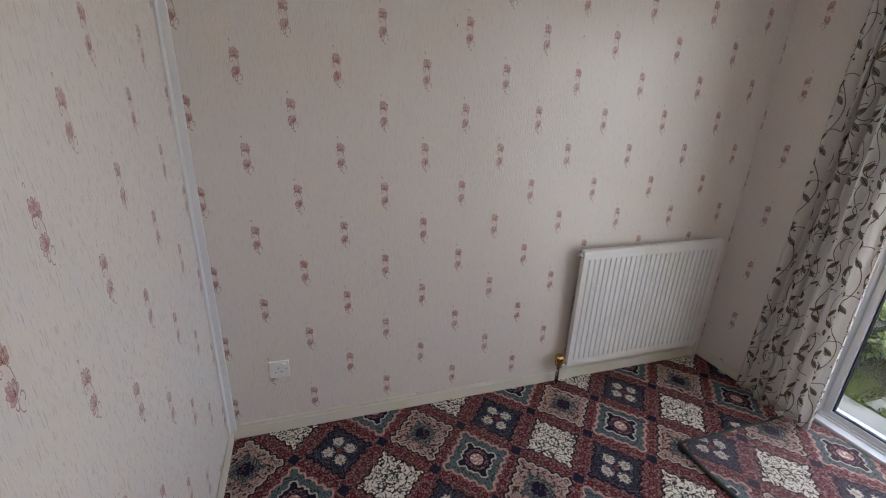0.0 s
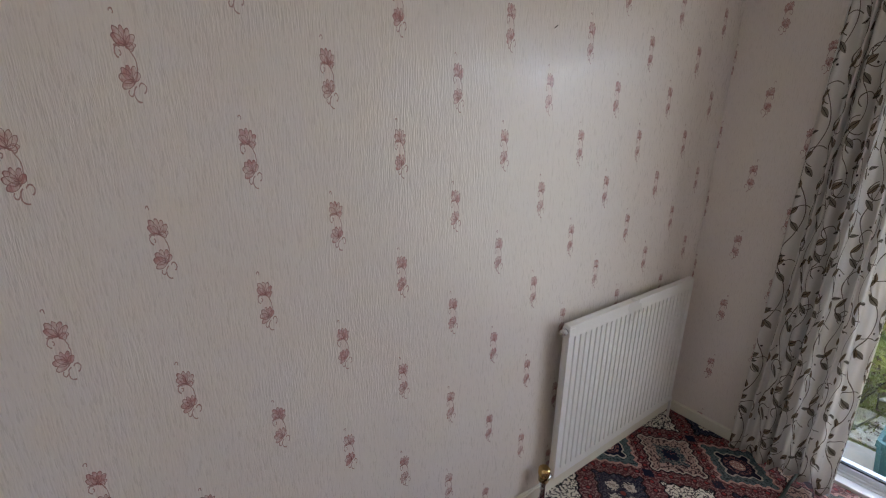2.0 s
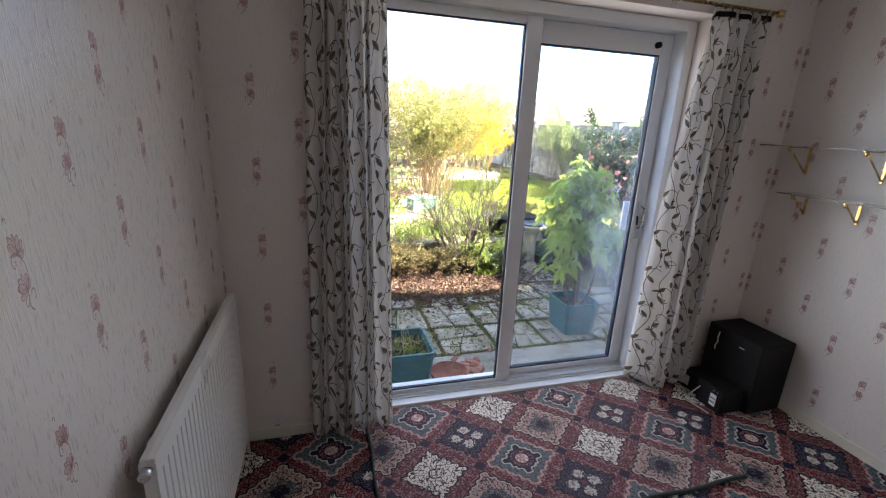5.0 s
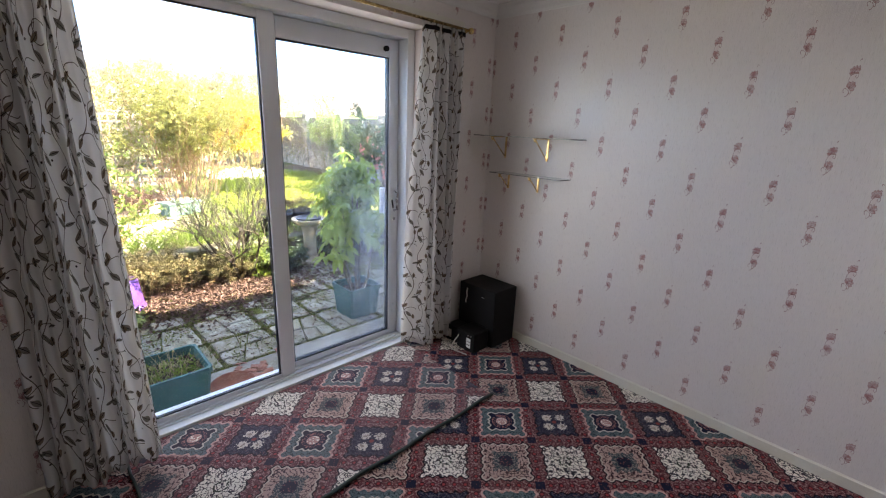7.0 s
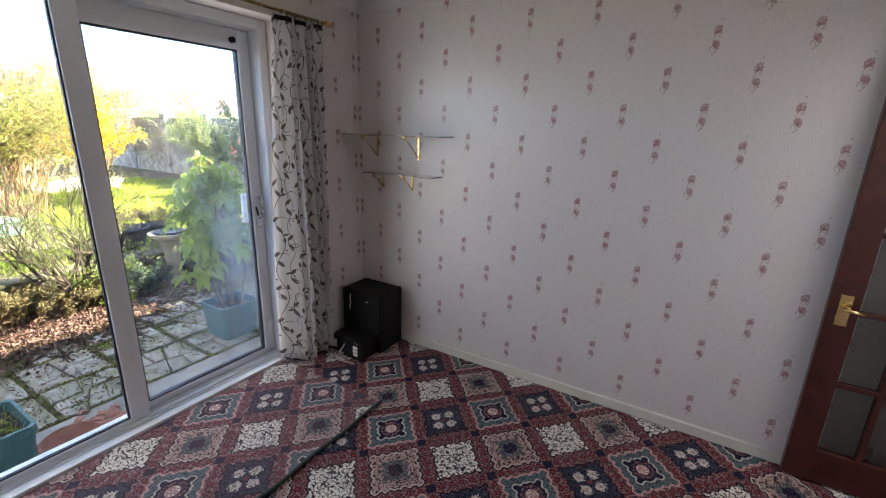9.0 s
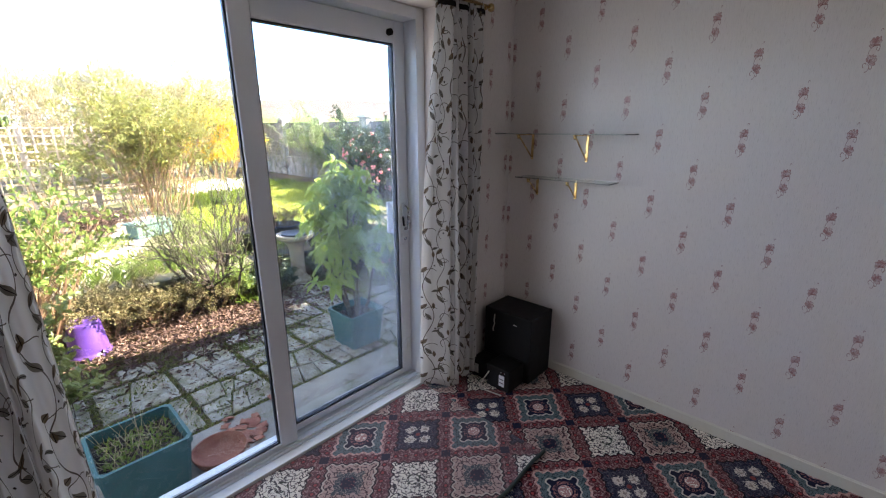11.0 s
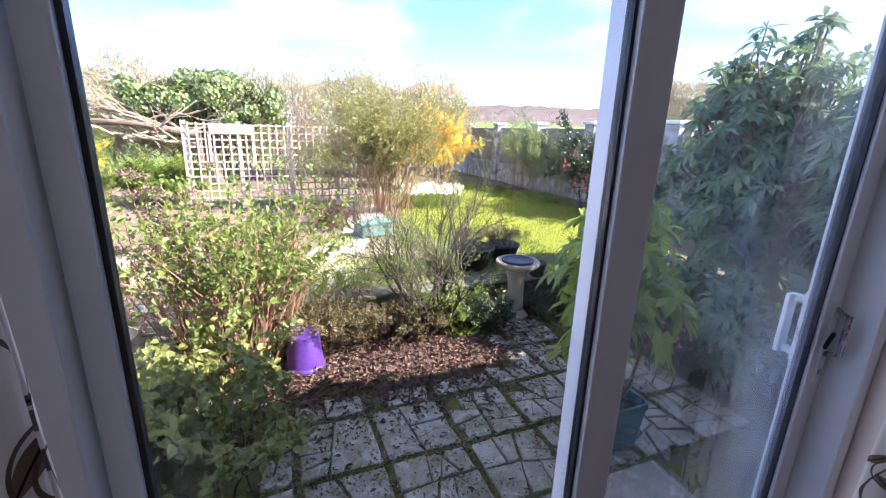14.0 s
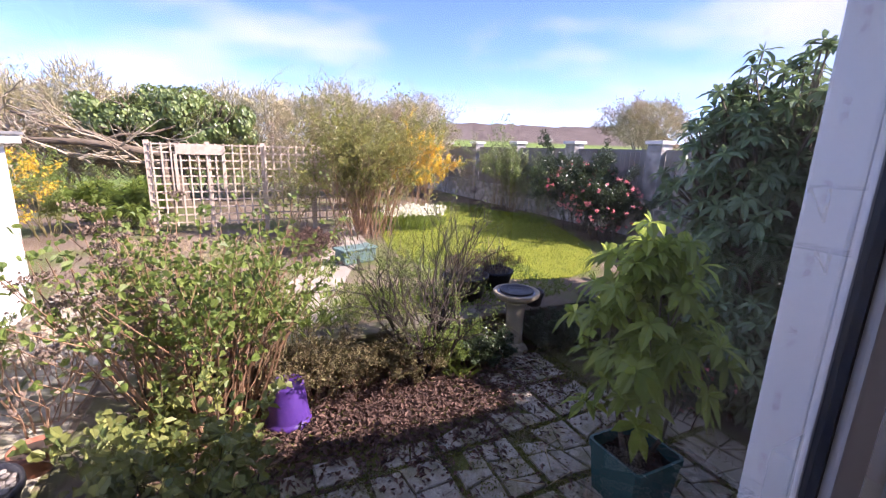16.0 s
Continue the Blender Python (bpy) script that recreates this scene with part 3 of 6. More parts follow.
# ---------------- patio door ----------------
def patio_door():
    d = thing("window_1", (0, 0, 0), "white plastic sliding patio door with one fixed pane", "patio door", kind="structure")
    # outer frame
    fr = box(2.60, 2.76, OPEN_S + 0.005, OPEN_S + 0.062, 0.0, OPEN_T - 0.006, 0.004)
    box(2.60, 2.76, OPEN_N - 0.062, OPEN_N - 0.005, 0.0, OPEN_T - 0.006, 0.004, bm=fr)
    box(2.60, 2.76, OPEN_S + 0.062, OPEN_N - 0.062, OPEN_T - 0.062, OPEN_T - 0.006, 0.004, bm=fr)
    box(2.60, 2.76, OPEN_S + 0.062, OPEN_N - 0.062, -0.04, 0.022, 0.004, bm=fr)
    for x in (2.615, 2.66, 2.705):
        box(x, x + 0.008, OPEN_S + 0.062, OPEN_N - 0.062, 0.022, 0.034, 0.002, bm=fr)
    part("frame", fr, UPVC, d)
    # fixed leaf, nearer the room
    f0, f1, g0, g1, gz0, gz1 = 0.125, OPEN_N - 0.066, 0.213, 0.973, 0.050, 2.082
    fx0, fx1 = 2.635, 2.680
    fixed = part("fixed_sash", box(fx0, fx1, f0, g0, 0.026, OPEN_T - 0.066, 0.005), UPVC, d)
    b = box(fx0, fx1, g1, f1, 0.026, OPEN_T - 0.066, 0.005)
    part("stile", b, UPVC, fixed)
    part("rail", box(fx0, fx1, g0, g1, gz1, OPEN_T - 0.066, 0.005), UPVC, fixed)
    part("rail", box(fx0, fx1, g0, g1, 0.024, gz0, 0.003), UPVC, fixed)
    seal = box(fx0 + 0.012, fx1 - 0.012, g0, g0 + 0.007, gz0, gz1)
    box(fx0 + 0.012, fx1 - 0.012, g1 - 0.007, g1, gz0, gz1, bm=seal)
    box(fx0 + 0.012, fx1 - 0.012, g0 + 0.007, g1 - 0.007, gz0, gz0 + 0.006, bm=seal)
    box(fx0 + 0.012, fx1 - 0.012, g0 + 0.007, g1 - 0.007, gz1 - 0.006, gz1, bm=seal)
    part("seal", seal, GASKET, fixed, "black rubber glazing seal")
    p = part("pane", box(2.655, 2.659, g0 + 0.001, g1 - 0.001, gz0 + 0.001, gz1 - 0.001), PANE, fixed)
    p.visible_shadow = False
    # sliding leaf, outside the fixed one
    s0, s1, h0, h1, hz0, hz1 = OPEN_S + 0.066, 0.185, -0.660, 0.098, 0.066, 2.014
    sx0, sx1 = 2.690, 2.748
    slide = part("sliding_sash", box(sx0, sx1, s0, h0, 0.036, OPEN_T - 0.066, 0.005), UPVC, d)
    part("stile", box(sx0, sx1, h1, s1, 0.036, OPEN_T - 0.066, 0.005), UPVC, slide)
    part("rail", box(sx0, sx1, h0, h1, hz1, OPEN_T - 0.066, 0.005), UPVC, slide)
    part("rail", box(sx0, sx1, h0, h1, 0.036, hz0, 0.004), UPVC, slide)
    seal = box(sx0 + 0.010, sx1 - 0.012, h0, h0 + 0.007, hz0, hz1)
    box(sx0 + 0.010, sx1 - 0.012, h1 - 0.007, h1, hz0, hz1, bm=seal)
    box(sx0 + 0.010, sx1 - 0.012, h0 + 0.007, h1 - 0.007, hz0, hz0 + 0.006, bm=seal)
    box(sx0 + 0.010, sx1 - 0.012, h0 + 0.007, h1 - 0.007, hz1 - 0.006, hz1, bm=seal)
    part("seal", seal, GASKET, slide, "black rubber glazing seal")
    p = part("pane", box(2.713, 2.717, h0 + 0.001, h1 - 0.001, hz0 + 0.001, hz1 - 0.001), HAZED, slide)
    p.visible_shadow = False
    # handles, latch and lock
    hy, hz = -0.700, 1.03
    hd = box(sx0 - 0.008, sx0 + 0.001, hy - 0.016, hy + 0.016, hz - 0.13, hz + 0.13, 0.003)
    part("handle", hd, UPVC, slide, "white handle plate")
    bar = sweep([(sx0 - 0.006, hy, hz + 0.11), (sx0 - 0.040, hy, hz + 0.10), (sx0 - 0.040, hy, hz - 0.02), (sx0 - 0.006, hy, hz - 0.03)], 0.009, 8)
    part("grip", bar, CHROME, slide, "silver pull grip")
    part("lever", sweep([(sx0 - 0.008, hy + 0.010, hz - 0.01), (sx0 - 0.03, hy + 0.035, hz + 0.05)], 0.006, 6), BLACK, slide, "black latch lever")
    part("keyhole", lathe([(0.011, 0), (0.011, 0.006), (0.006, 0.008)], 14), CHROME, slide).matrix_local = pose(sx0 - 0.002, hy, hz - 0.09, 0, -90, 0)
    oz = hz + 0.03
    og = box(sx1, sx1 + 0.045, -0.690, -0.670, oz - 0.095, oz - 0.075, 0.003)
    box(sx1, sx1 + 0.045, -0.690, -0.670, oz + 0.075, oz + 0.095, 0.003, bm=og)
    box(sx1 + 0.033, sx1 + 0.047, -0.692, -0.650, oz - 0.095, oz + 0.095, 0.004, bm=og)
    box(sx1, sx1 + 0.006, -0.692, -0.665, oz - 0.11, oz + 0.11, 0.002, bm=og)
    part("outer_handle", og, UPVC, slide, "white outer pull handle")
    part("lock", box(sx0 - 0.012, sx0 + 0.001, hy - 0.012, hy + 0.014, 0.20, 0.275, 0.003), UPVC, slide)
    part("latch", sweep([(sx0 + 0.002, -0.625, 2.062), (sx0 - 0.020, -0.625, 2.062)], 0.017, 12), BLACK, slide, "dark round top latch")
    return d


patio_door()
solid("window_sill", box(2.545, 2.60, OPEN_S + 0.005, OPEN_N - 0.005, -0.02, 0.018, 0.004), UPVC, "white sill board along the carpet edge", "sill")


# ---------------- carpet seam ----------------
seam = thing("carpet_seam_cord", (1.665, -0.69, 0.010), "dark green braided cord laid along the carpet joint", "cord")
part("cord", sweep([(0.0 + 0.006 * math.sin(i * 1.3), i * 0.0865, 0) for i in range(21)], 0.010, 6), CABLE, seam)
part("cord", sweep([(i * 0.0865, 1.735 + 0.004 * math.sin(i * 1.7), 0) for i in range(11)] + [(0.88, 1.735, 0.04)], 0.0065, 6), CABLE, seam)


# ---------------- curtains and rod ----------------
def curtain(label, y0, y1, z0, z1, x, folds, seed, flare, depth, turn_in=0.0):
    rng = random.Random(seed)
    nu, nz = folds * 14, 40
    ph = [rng.uniform(-0.6, 0.6) for _ in range(folds + 2)]
    th = thing("curtain", (x, (y0 + y1) / 2, z0), label, "curtain", "pair of curtains")
    bm = bmesh.new()
    uvl = bm.loops.layers.uv.new("UVMap")
    grid = []
    for j in range(nz + 1):
        t = j / nz
        z = (z1 - z0) * t
        row, run, last = [], 0.0, None
        for i in range(nu + 1):
            s = i / nu
            k = s * folds
            amp = depth * (1.0 - 0.55 * t ** 6) * (0.75 + 0.45 * ph[int(k)])
            lift = 0.012 * math.sin(k * 2.1 + seed) * (1 - t)
            yy = (s - 0.5) * (y1 - y0) * (1 + flare * (1 - t)) + 0.012 * math.sin(2 * math.pi * k * 0.5 + seed + 2 * t)
            xx = amp * math.sin(2 * math.pi * k + 0.5 * math.sin(3 * t + ph[int(k)] * 4)) + 0.010 * math.sin(5 * t + k)
            if turn_in:
                e = max(0.0, (s - 0.72) / 0.28)
                xx = xx * (1 - 0.6 * e) + turn_in * e ** 1.4 * (1 - 0.75 * t ** 3)
                yy += 0.03 * e * (1 - t)
            if t > 0.965:
                xx += 0.006 * math.sin(40 * k)
            row.append((Vector((xx, yy, z + lift)), 0))
        pts = []
        for i, (v, _) in enumerate(row):
            if last is not None:
                run += (v - last).length
            last = v
            pts.append((v, run, z))
        grid.append(pts)
    vs = [[bm.verts.new(p[0]) for p in r] for r in grid]
    mid = grid[nz // 2]
    for j in range(nz):
        for i in range(nu):
            f = bm.faces.new((vs[j][i], vs[j][i + 1], vs[j + 1][i + 1], vs[j + 1][i]))
            f.smooth = True
            for l, (a, b) in zip(f.loops, ((j, i), (j, i + 1), (j + 1, i + 1), (j + 1, i))):
                l[uvl].uv = (mid[b][1] + seed * 0.37, grid[a][b][2])
    ob = part("drape", bm, CLOTH, th)
    so = ob.modifiers.new("thickness", "SOLIDIFY")
    so.thickness = 0.0022
    tape = bmesh.new()
    rows = [[tape.verts.new(Vector((p[0].x - 0.004, p[0].y, z1 - z0 - h))) for p in grid[nz]] for h in (0.055, 0.03)]
    for i in range(nu):
        tape.faces.new((rows[0][i], rows[0][i + 1], rows[1][i + 1], rows[1][i])).smooth = True
    part("heading_tape", tape, CLOTH, th)
    return th


curtain("white cotton curtain with brown leaf vines, drawn aside", 0.972, 1.262, 0.035, 2.185, 2.375, 7, 3, 0.40, 0.040)
curtain("white cotton curtain with brown leaf vines, drawn aside", -1.03, -0.70, 0.03, 2.215, 2.385, 6, 8, 0.06, 0.032, 0.13)
rod = thing("curtain_rod", (2.375, 0, 2.205), "brass curtain rod with ball finials above the patio door", "curtain rod")
part("pole", sweep([(0, -1.07, 0), (0, 1.48, 0)], 0.009, 12), BRASS, rod)
for y in (-1.085, 1.495):
    part("finial", lathe([(0.004, -0.02), (0.014, -0.016), (0.02, 0), (0.014, 0.016), (0.004, 0.02)], 14), BRASS, rod).location = (0, y, 0)
for y in (-1.04, 1.44):
    part("bracket", box(-0.006, 0.080, y - 0.007, y + 0.007, -0.018, -0.008, 0.002), BRASS, rod)
solid("trim_pelmet_board", box(E - 0.006, E - 0.0005, OPEN_S - 0.3, OPEN_N + 0.45, 2.225, 2.27, 0.002), GLOSS, "cream batten on the wall above the patio door", "batten")


# ---------------- radiator ----------------
def radiator():
    x0, x1, z0, z1, yf = 1.365, 2.335, 0.125, 0.850, 1.612
    r = thing("radiator", (x0, N, z0), "white enamelled panel radiator with vertical flutes", "radiator")
    w, h = x1 - x0, z1 - z0
    bm = bmesh.new()
    # fluted sheet: one row of points per height, folded inward at each groove
    n = 27
    pitch = (w - 0.05) / n
    xs = [(0, 0), (0.004, -0.004), (0.022, -0.004)]
    for i in range(n):
        a = 0.025 + i * pitch
        xs += [(a + 0.010, -0.004), (a + 0.0125, 0.006), (a + 0.0175, 0.006), (a + 0.020, -0.004)]
    xs += [(w - 0.022, -0.004), (w - 0.004, -0.004), (w, 0)]
    zs = [0, 0.004, 0.038, 0.044, h - 0.061, h - 0.055, h - 0.004, h]
    rows = []
    for k, z in enumerate(zs):
        flat = 0.0 if k in (3, 4) else 1.0
        rows.append([bm.verts.new((x, 0.010 if k in (0, 7) or x in (0, w) else (-0.004 if flat else y), z)) for x, y in xs])
    for a, b in zip(rows, rows[1:]):
        for i in range(len(xs) - 1):
            bm.faces.new((a[i], a[i + 1], b[i + 1], b[i]))
    for v in bm.verts:
        v.co.y += yf - N
    part("front_panel", bm, ENAMEL, r)
    part("back", box(0.001, w - 0.001, yf - N + 0.0095, yf - N + 0.024, 0.001, h - 0.001, 0.001), ENAMEL, r)
    part("end_cap", box(0.002, 0.035, yf - N - 0.006, yf - N + 0.030, h - 0.05, h - 0.015, 0.003), ENAMEL, r)
    for x in (0.14, w - 0.14):
        part("wall_bracket", box(x - 0.015, x + 0.015, -0.050, -0.001, 0.06, h - 0.06, 0.002), ENAMEL, r)
    valve = part("valve", sweep([(-0.045, yf - N + 0.01, -0.115), (-0.045, yf - N + 0.01, 0.0), (-0.045, yf - N + 0.01, 0.03)], 0.011, 10), CHROME, r, "chrome radiator valve")
    part("valve_head", lathe([(0.014, 0), (0.022, 0.004), (0.022, 0.030), (0.025, 0.034), (0.025, 0.060), (0.018, 0.068)], 18), BRASS, valve, "ribbed valve head with brass collar").location = (-0.045, yf - N + 0.01, 0.012)
    part("tail", sweep([(-0.045, yf - N + 0.01, -0.01), (0.004, yf - N + 0.01, -0.01 + 0.03)], 0.009, 8), CHROME, valve)
    part("air_vent", sweep([(-0.022, yf - N + 0.012, h - 0.03), (0.004, yf - N + 0.012, h - 0.03)], 0.012, 10), CHROME, r, "small bleed valve")
    part("pipe", sweep([(w - 0.01, yf - N + 0.012, 0.02), (w + 0.03, yf - N + 0.012, 0.0), (w + 0.03, yf - N + 0.012, -0.122)], 0.008, 8), ENAMEL, r)
    return r


radiator()

# ---------------- wall socket ----------------
sk = thing("wall_socket", (-0.235, N - 0.0095, 0.31), "white single power socket with switch on the flowered wall", "socket")
part("plate", box(0, 0.088, 0, 0.0095, 0, 0.088, 0.003), TRIM, sk)
part("rocker", box(0.058, 0.074, -0.004, 0.001, 0.052, 0.076, 0.001), TRIM, sk)
for px, pz, w2, h2 in ((0.040, 0.052, 0.004, 0.009), (0.026, 0.030, 0.008, 0.004), (0.054, 0.030, 0.008, 0.004)):
    part("pin_hole", box(px - w2 / 2, px + w2 / 2, -0.0006, 0.001, pz - h2 / 2, pz + h2 / 2), INK, sk)
for px in (0.012, 0.076):
    part("screw", lathe([(0.003, 0), (0.003, 0.001)], 10), CHROME, sk).matrix_local = pose(px, 0.0003, 0.044, 90, 0, 0)


# ---------------- glass wall shelves ----------------
def wall_shelf(x0, x1, z, depth, bx, size, label):
    sh = thing("wall_shelf", (x0, S, z), label, "shelf", "glass shelves in the corner")
    part("glass_shelf", box(0, x1 - x0, 0.004, depth, 0, 0.006, 0.001), SHELF_GLASS, sh)
    for x in bx:
        q = x - x0
        br = part("bracket", box(q - 0.008, q + 0.008, 0.0005, 0.006, -size, 0.0, 0.002), BRASS, sh, "brass folding bracket")
        part("arm", box(q - 0.005, q + 0.005, 0.004, depth * 0.92, -0.007, -0.001, 0.001), BRASS, br)
        part("strut", sweep([(q, 0.008, -size + 0.012), (q, depth * 0.8, -0.010)], 0.0045, 8), BRASS, br)
        part("clip", lathe([(0.006, -0.022), (0.009, -0.018), (0.009, -0.004), (0.005, 0)], 12), BRASS, br).location = (q, depth * 0.82, -0.004)
    return sh


wall_shelf(1.64, 2.43, 1.545, 0.20, (1.92, 2.28), 0.155, "clear glass shelf on brass brackets, empty")
wall_shelf(1.72, 2.31, 1.285, 0.14, (1.97, 2.23), 0.115, "narrow clear glass shelf on brass brackets, empty")


# ---------------- black cabinets in the corner ----------------
cab = thing("storage_box", (2.045, S + 0.03, 0), "black vinyl covered box standing upright in the corner", "box")
part("body", box(0, 0.355, 0, 0.26, 0.0, 0.445, 0.010), BLACK, cab)
part("latch", box(0.10, 0.13, 0.259, 0.264, 0.375, 0.380, 0.001), CHROME, cab)
part("tag", sweep([(0.27, 0.266, 0.41), (0.272, 0.270, 0.37), (0.268, 0.268, 0.345), (0.28, 0.268, 0.31), (0.276, 0.268, 0.29)], 0.004, 6), GREYW, cab, "pale loop of cord hanging down the front")
low = thing("equipment_case", (2.08, S + 0.295, 0), "small black case with a white label and a grey lead", "case")
part("body", box(0, 0.17, 0, 0.16, 0.0, 0.150, 0.008), BLACK, low)
part("label", box(0.035, 0.075, 0.1595, 0.1610, 0.03, 0.105), PAPERW, low, "white paper label with dark print")
part("print", box(0.040, 0.070, 0.1612, 0.1616, 0.05, 0.056), INK, low)
part("print", box(0.040, 0.070, 0.1612, 0.1616, 0.075, 0.081), INK, low)
part("catch", box(0.03, 0.06, 0.159, 0.164, 0.125, 0.130), CHROME, low)
part("lead", sweep([(0.15, 0.162, 0.10), (0.17, 0.19, 0.05), (0.185, 0.20, 0.006), (0.14, 0.23, 0.006), (0.08, 0.22, 0.006), (0.02, 0.21, 0.006)], 0.004, 6), GREYW, low)
small = thing("equipment_case", (2.27, S + 0.295, 0), "low black case beside the labelled one", "case")
part("body", box(0, 0.13, 0, 0.13, 0.0, 0.12, 0.006), BLACK, small)
part("front_plate", box(0.07, 0.105, 0.129, 0.132, 0.025, 0.09, 0.001), GREYW, small)


# ---------------- glazed door standing open ----------------
def glazed_door():
    x0, x1, y, t, h = -0.98, -0.325, S + 0.045, 0.040, 2.02
    d = thing("door_1", (x1, y, 0.012), "dark red stained glazed door standing open along the wall", "door", kind="structure")
    w = x1 - x0
    part("stile", box(-0.105, 0, 0, t, 0, h, 0.004), MAHOG, d)
    part("stile", box(-w, -w + 0.105, 0, t, 0, h, 0.004), MAHOG, d)
    part("rail", box(-w + 0.105, -0.105, 0.001, t - 0.001, 0, 0.17, 0.003), MAHOG, d)
    part("rail", box(-w + 0.105, -0.105, 0.001, t - 0.001, h - 0.12, h, 0.003), MAHOG, d)
    ix0, ix1, iz0, iz1 = -w + 0.105, -0.105, 0.17, h - 0.12
    for k in range(1, 5):
        z = iz0 + (iz1 - iz0) * k / 5
        part("glazing_bar", box(ix0, ix1, 0.004, t - 0.004, z - 0.011, z + 0.011, 0.003), MAHOG, d)
    for k in range(1, 3):
        x = ix0 + (ix1 - ix0) * k / 3
        part("glazing_bar", box(x - 0.011, x + 0.011, 0.003, t - 0.003, iz0, iz1, 0.003), MAHOG, d)
    for i in range(3):
        for k in range(5):
            a, b = ix0 + (ix1 - ix0) * i / 3, ix0 + (ix1 - ix0) * (i + 1) / 3
            c, e = iz0 + (iz1 - iz0) * k / 5, iz0 + (iz1 - iz0) * (k + 1) / 5
            part("pane", box(a + 0.008, b - 0.008, 0.018, 0.022, c + 0.008, e - 0.008), PANE, d)
    hp = part("handle_plate", box(-0.075, -0.032, t, t + 0.004, 0.80, 0.94, 0.001), BRASS, d, "brass handle plate")
    part("lever", sweep([(-0.053, t + 0.003, 0.885), (-0.053, t + 0.045, 0.885), (-0.070, t + 0.05, 0.884), (-0.115, t + 0.045, 0.878)], 0.008, 8), BRASS, hp)
    part("latch", box(-0.001, 0.004, 0.012, 0.028, 0.86, 0.90), BRASS, d)
    for z in (0.22, 1.0, 1.78):
        part("hinge", sweep([(-w - 0.004, t, z - 0.045), (-w - 0.004, t, z + 0.045)], 0.006, 8), BRASS, d)
    return d


glazed_door()
solid("door_frame", box(-1.040, -0.992, S, S + 0.11, 0.0, 2.06, 0.003), MAHOG, "dark red stained door post", "door frame")

# picture pins left in the paper
for x, z in ((0.62, 1.86), (1.22, 1.86), (0.03, 0.62)):
    nl = thing("wall_nail", (x, N - 0.012, z), "small dark nail stuck in the wallpaper", "nail", "nails in the wall")
    part("shank", sweep([(0, 0.012, 0), (0, 0, 0.006)], 0.0015, 6), INK, nl)


# ---------------- garden: ground and hard surfaces ----------------
PZ = -0.365                       # the sunken patio by the house
BACK, SIDE_N, SIDE_S = 5.95, 1.60, -2.75


class Bulk:
    """Gathers many small shapes into one mesh."""

    def __init__(self):
        self.v, self.f = [], []

    def tube(self, pts, r0, r1, sides=4):
        n, k0 = len(pts), len(self.v)
        for i, p in enumerate(pts):
            d = (pts[min(i + 1, n - 1)] - pts[max(i - 1, 0)])
            d = d.normalized() if d.length > 1e-6 else Vector((0, 0, 1))
            a = d.orthogonal().normalized()
            c = d.cross(a)
            r = r0 + (r1 - r0) * i / max(1, n - 1)
            for k in range(sides):
                t = 2 * math.pi * k / sides
                self.v.append(p + a * (r * math.cos(t)) + c * (r * math.sin(t)))
        for i in range(n - 1):
            for k in range(sides):
                a0, a1 = k0 + i * sides + k, k0 + i * sides + (k + 1) % sides
                self.f.append((a0, a1, a1 + sides, a0 + sides))

    def leaf(self, p, d, length, width, up, fold=0.15, droop=0.0):
        side = d.cross(up)
        side = side.normalized() if side.length > 1e-5 else d.orthogonal().normalized()
        n = side.cross(d)
        k = len(self.v)
        m = p + d * (length * 0.5) + n * (width * fold)
        self.v += [p, m + side * (width / 2), p + d * length - Vector((0, 0, droop * length)), m - side * (width / 2)]
        self.f += [(k, k + 1, k + 2), (k, k + 2, k + 3)]

    def oval(self, p, d, length, width, up, fold=0.15, droop=0.0):
        """A rounded leaf, folded along its middle."""
        side = d.cross(up)
        side = side.normalized() if side.length > 1e-5 else d.orthogonal().normalized()
        n = side.cross(d) * (width * fold)
        k = len(self.v)
        h = width / 2
        a, b, c = p + d * (length * 0.25), p + d * (length * 0.65), p + d * length - Vector((0, 0, droop * length))
        self.v += [p, a + n + side * (h * 0.85), b + n + side * (h * 0.95), c, b + n - side * (h * 0.95), a + n - side * (h * 0.85)]
        self.f += [(k, k + 1, k + 2, k + 3), (k, k + 3, k + 4, k + 5)]

    def long_leaf(self, p, d, length, width, up, droop=0.3):
        """A leathery leaf in four faces, arching down."""
        side = d.cross(up)
        side = side.normalized() if side.length > 1e-5 else d.orthogonal().normalized()
        k = len(self.v)
        z = Vector((0, 0, 1))
        a, b, c = p + d * (length * 0.3), p + d * (length * 0.68) - z * (droop * length * 0.3), p + d * length - z * (droop * length)
        self.v += [p, a + side * width * 0.38, b + side * width * 0.5, c, b - side * width * 0.5, a - side * width * 0.38, (a + b) * 0.5 - z * width * 0.12]
        self.f += [(k, k + 1, k + 6), (k + 1, k + 2, k + 6), (k + 2, k + 3, k + 6), (k + 3, k + 4, k + 6), (k + 4, k + 5, k + 6), (k + 5, k, k + 6)]

    def link(self, name, material, parent, label="", kind=""):
        me = bpy.data.meshes.new(name)
        me.from_pydata([tuple(p) for p in self.v], [], self.f)
        me.materials.append(material)
        ob = new(name, me)
        ob.parent = parent
        return tagged(ob, label, "", "", kind)


def rnd_dir(rng, up=0.0):
    v = Vector((rng.gauss(0, 1), rng.gauss(0, 1), rng.gauss(0, 1)))
    v.normalize()
    v.z += up
    return v.normalized()


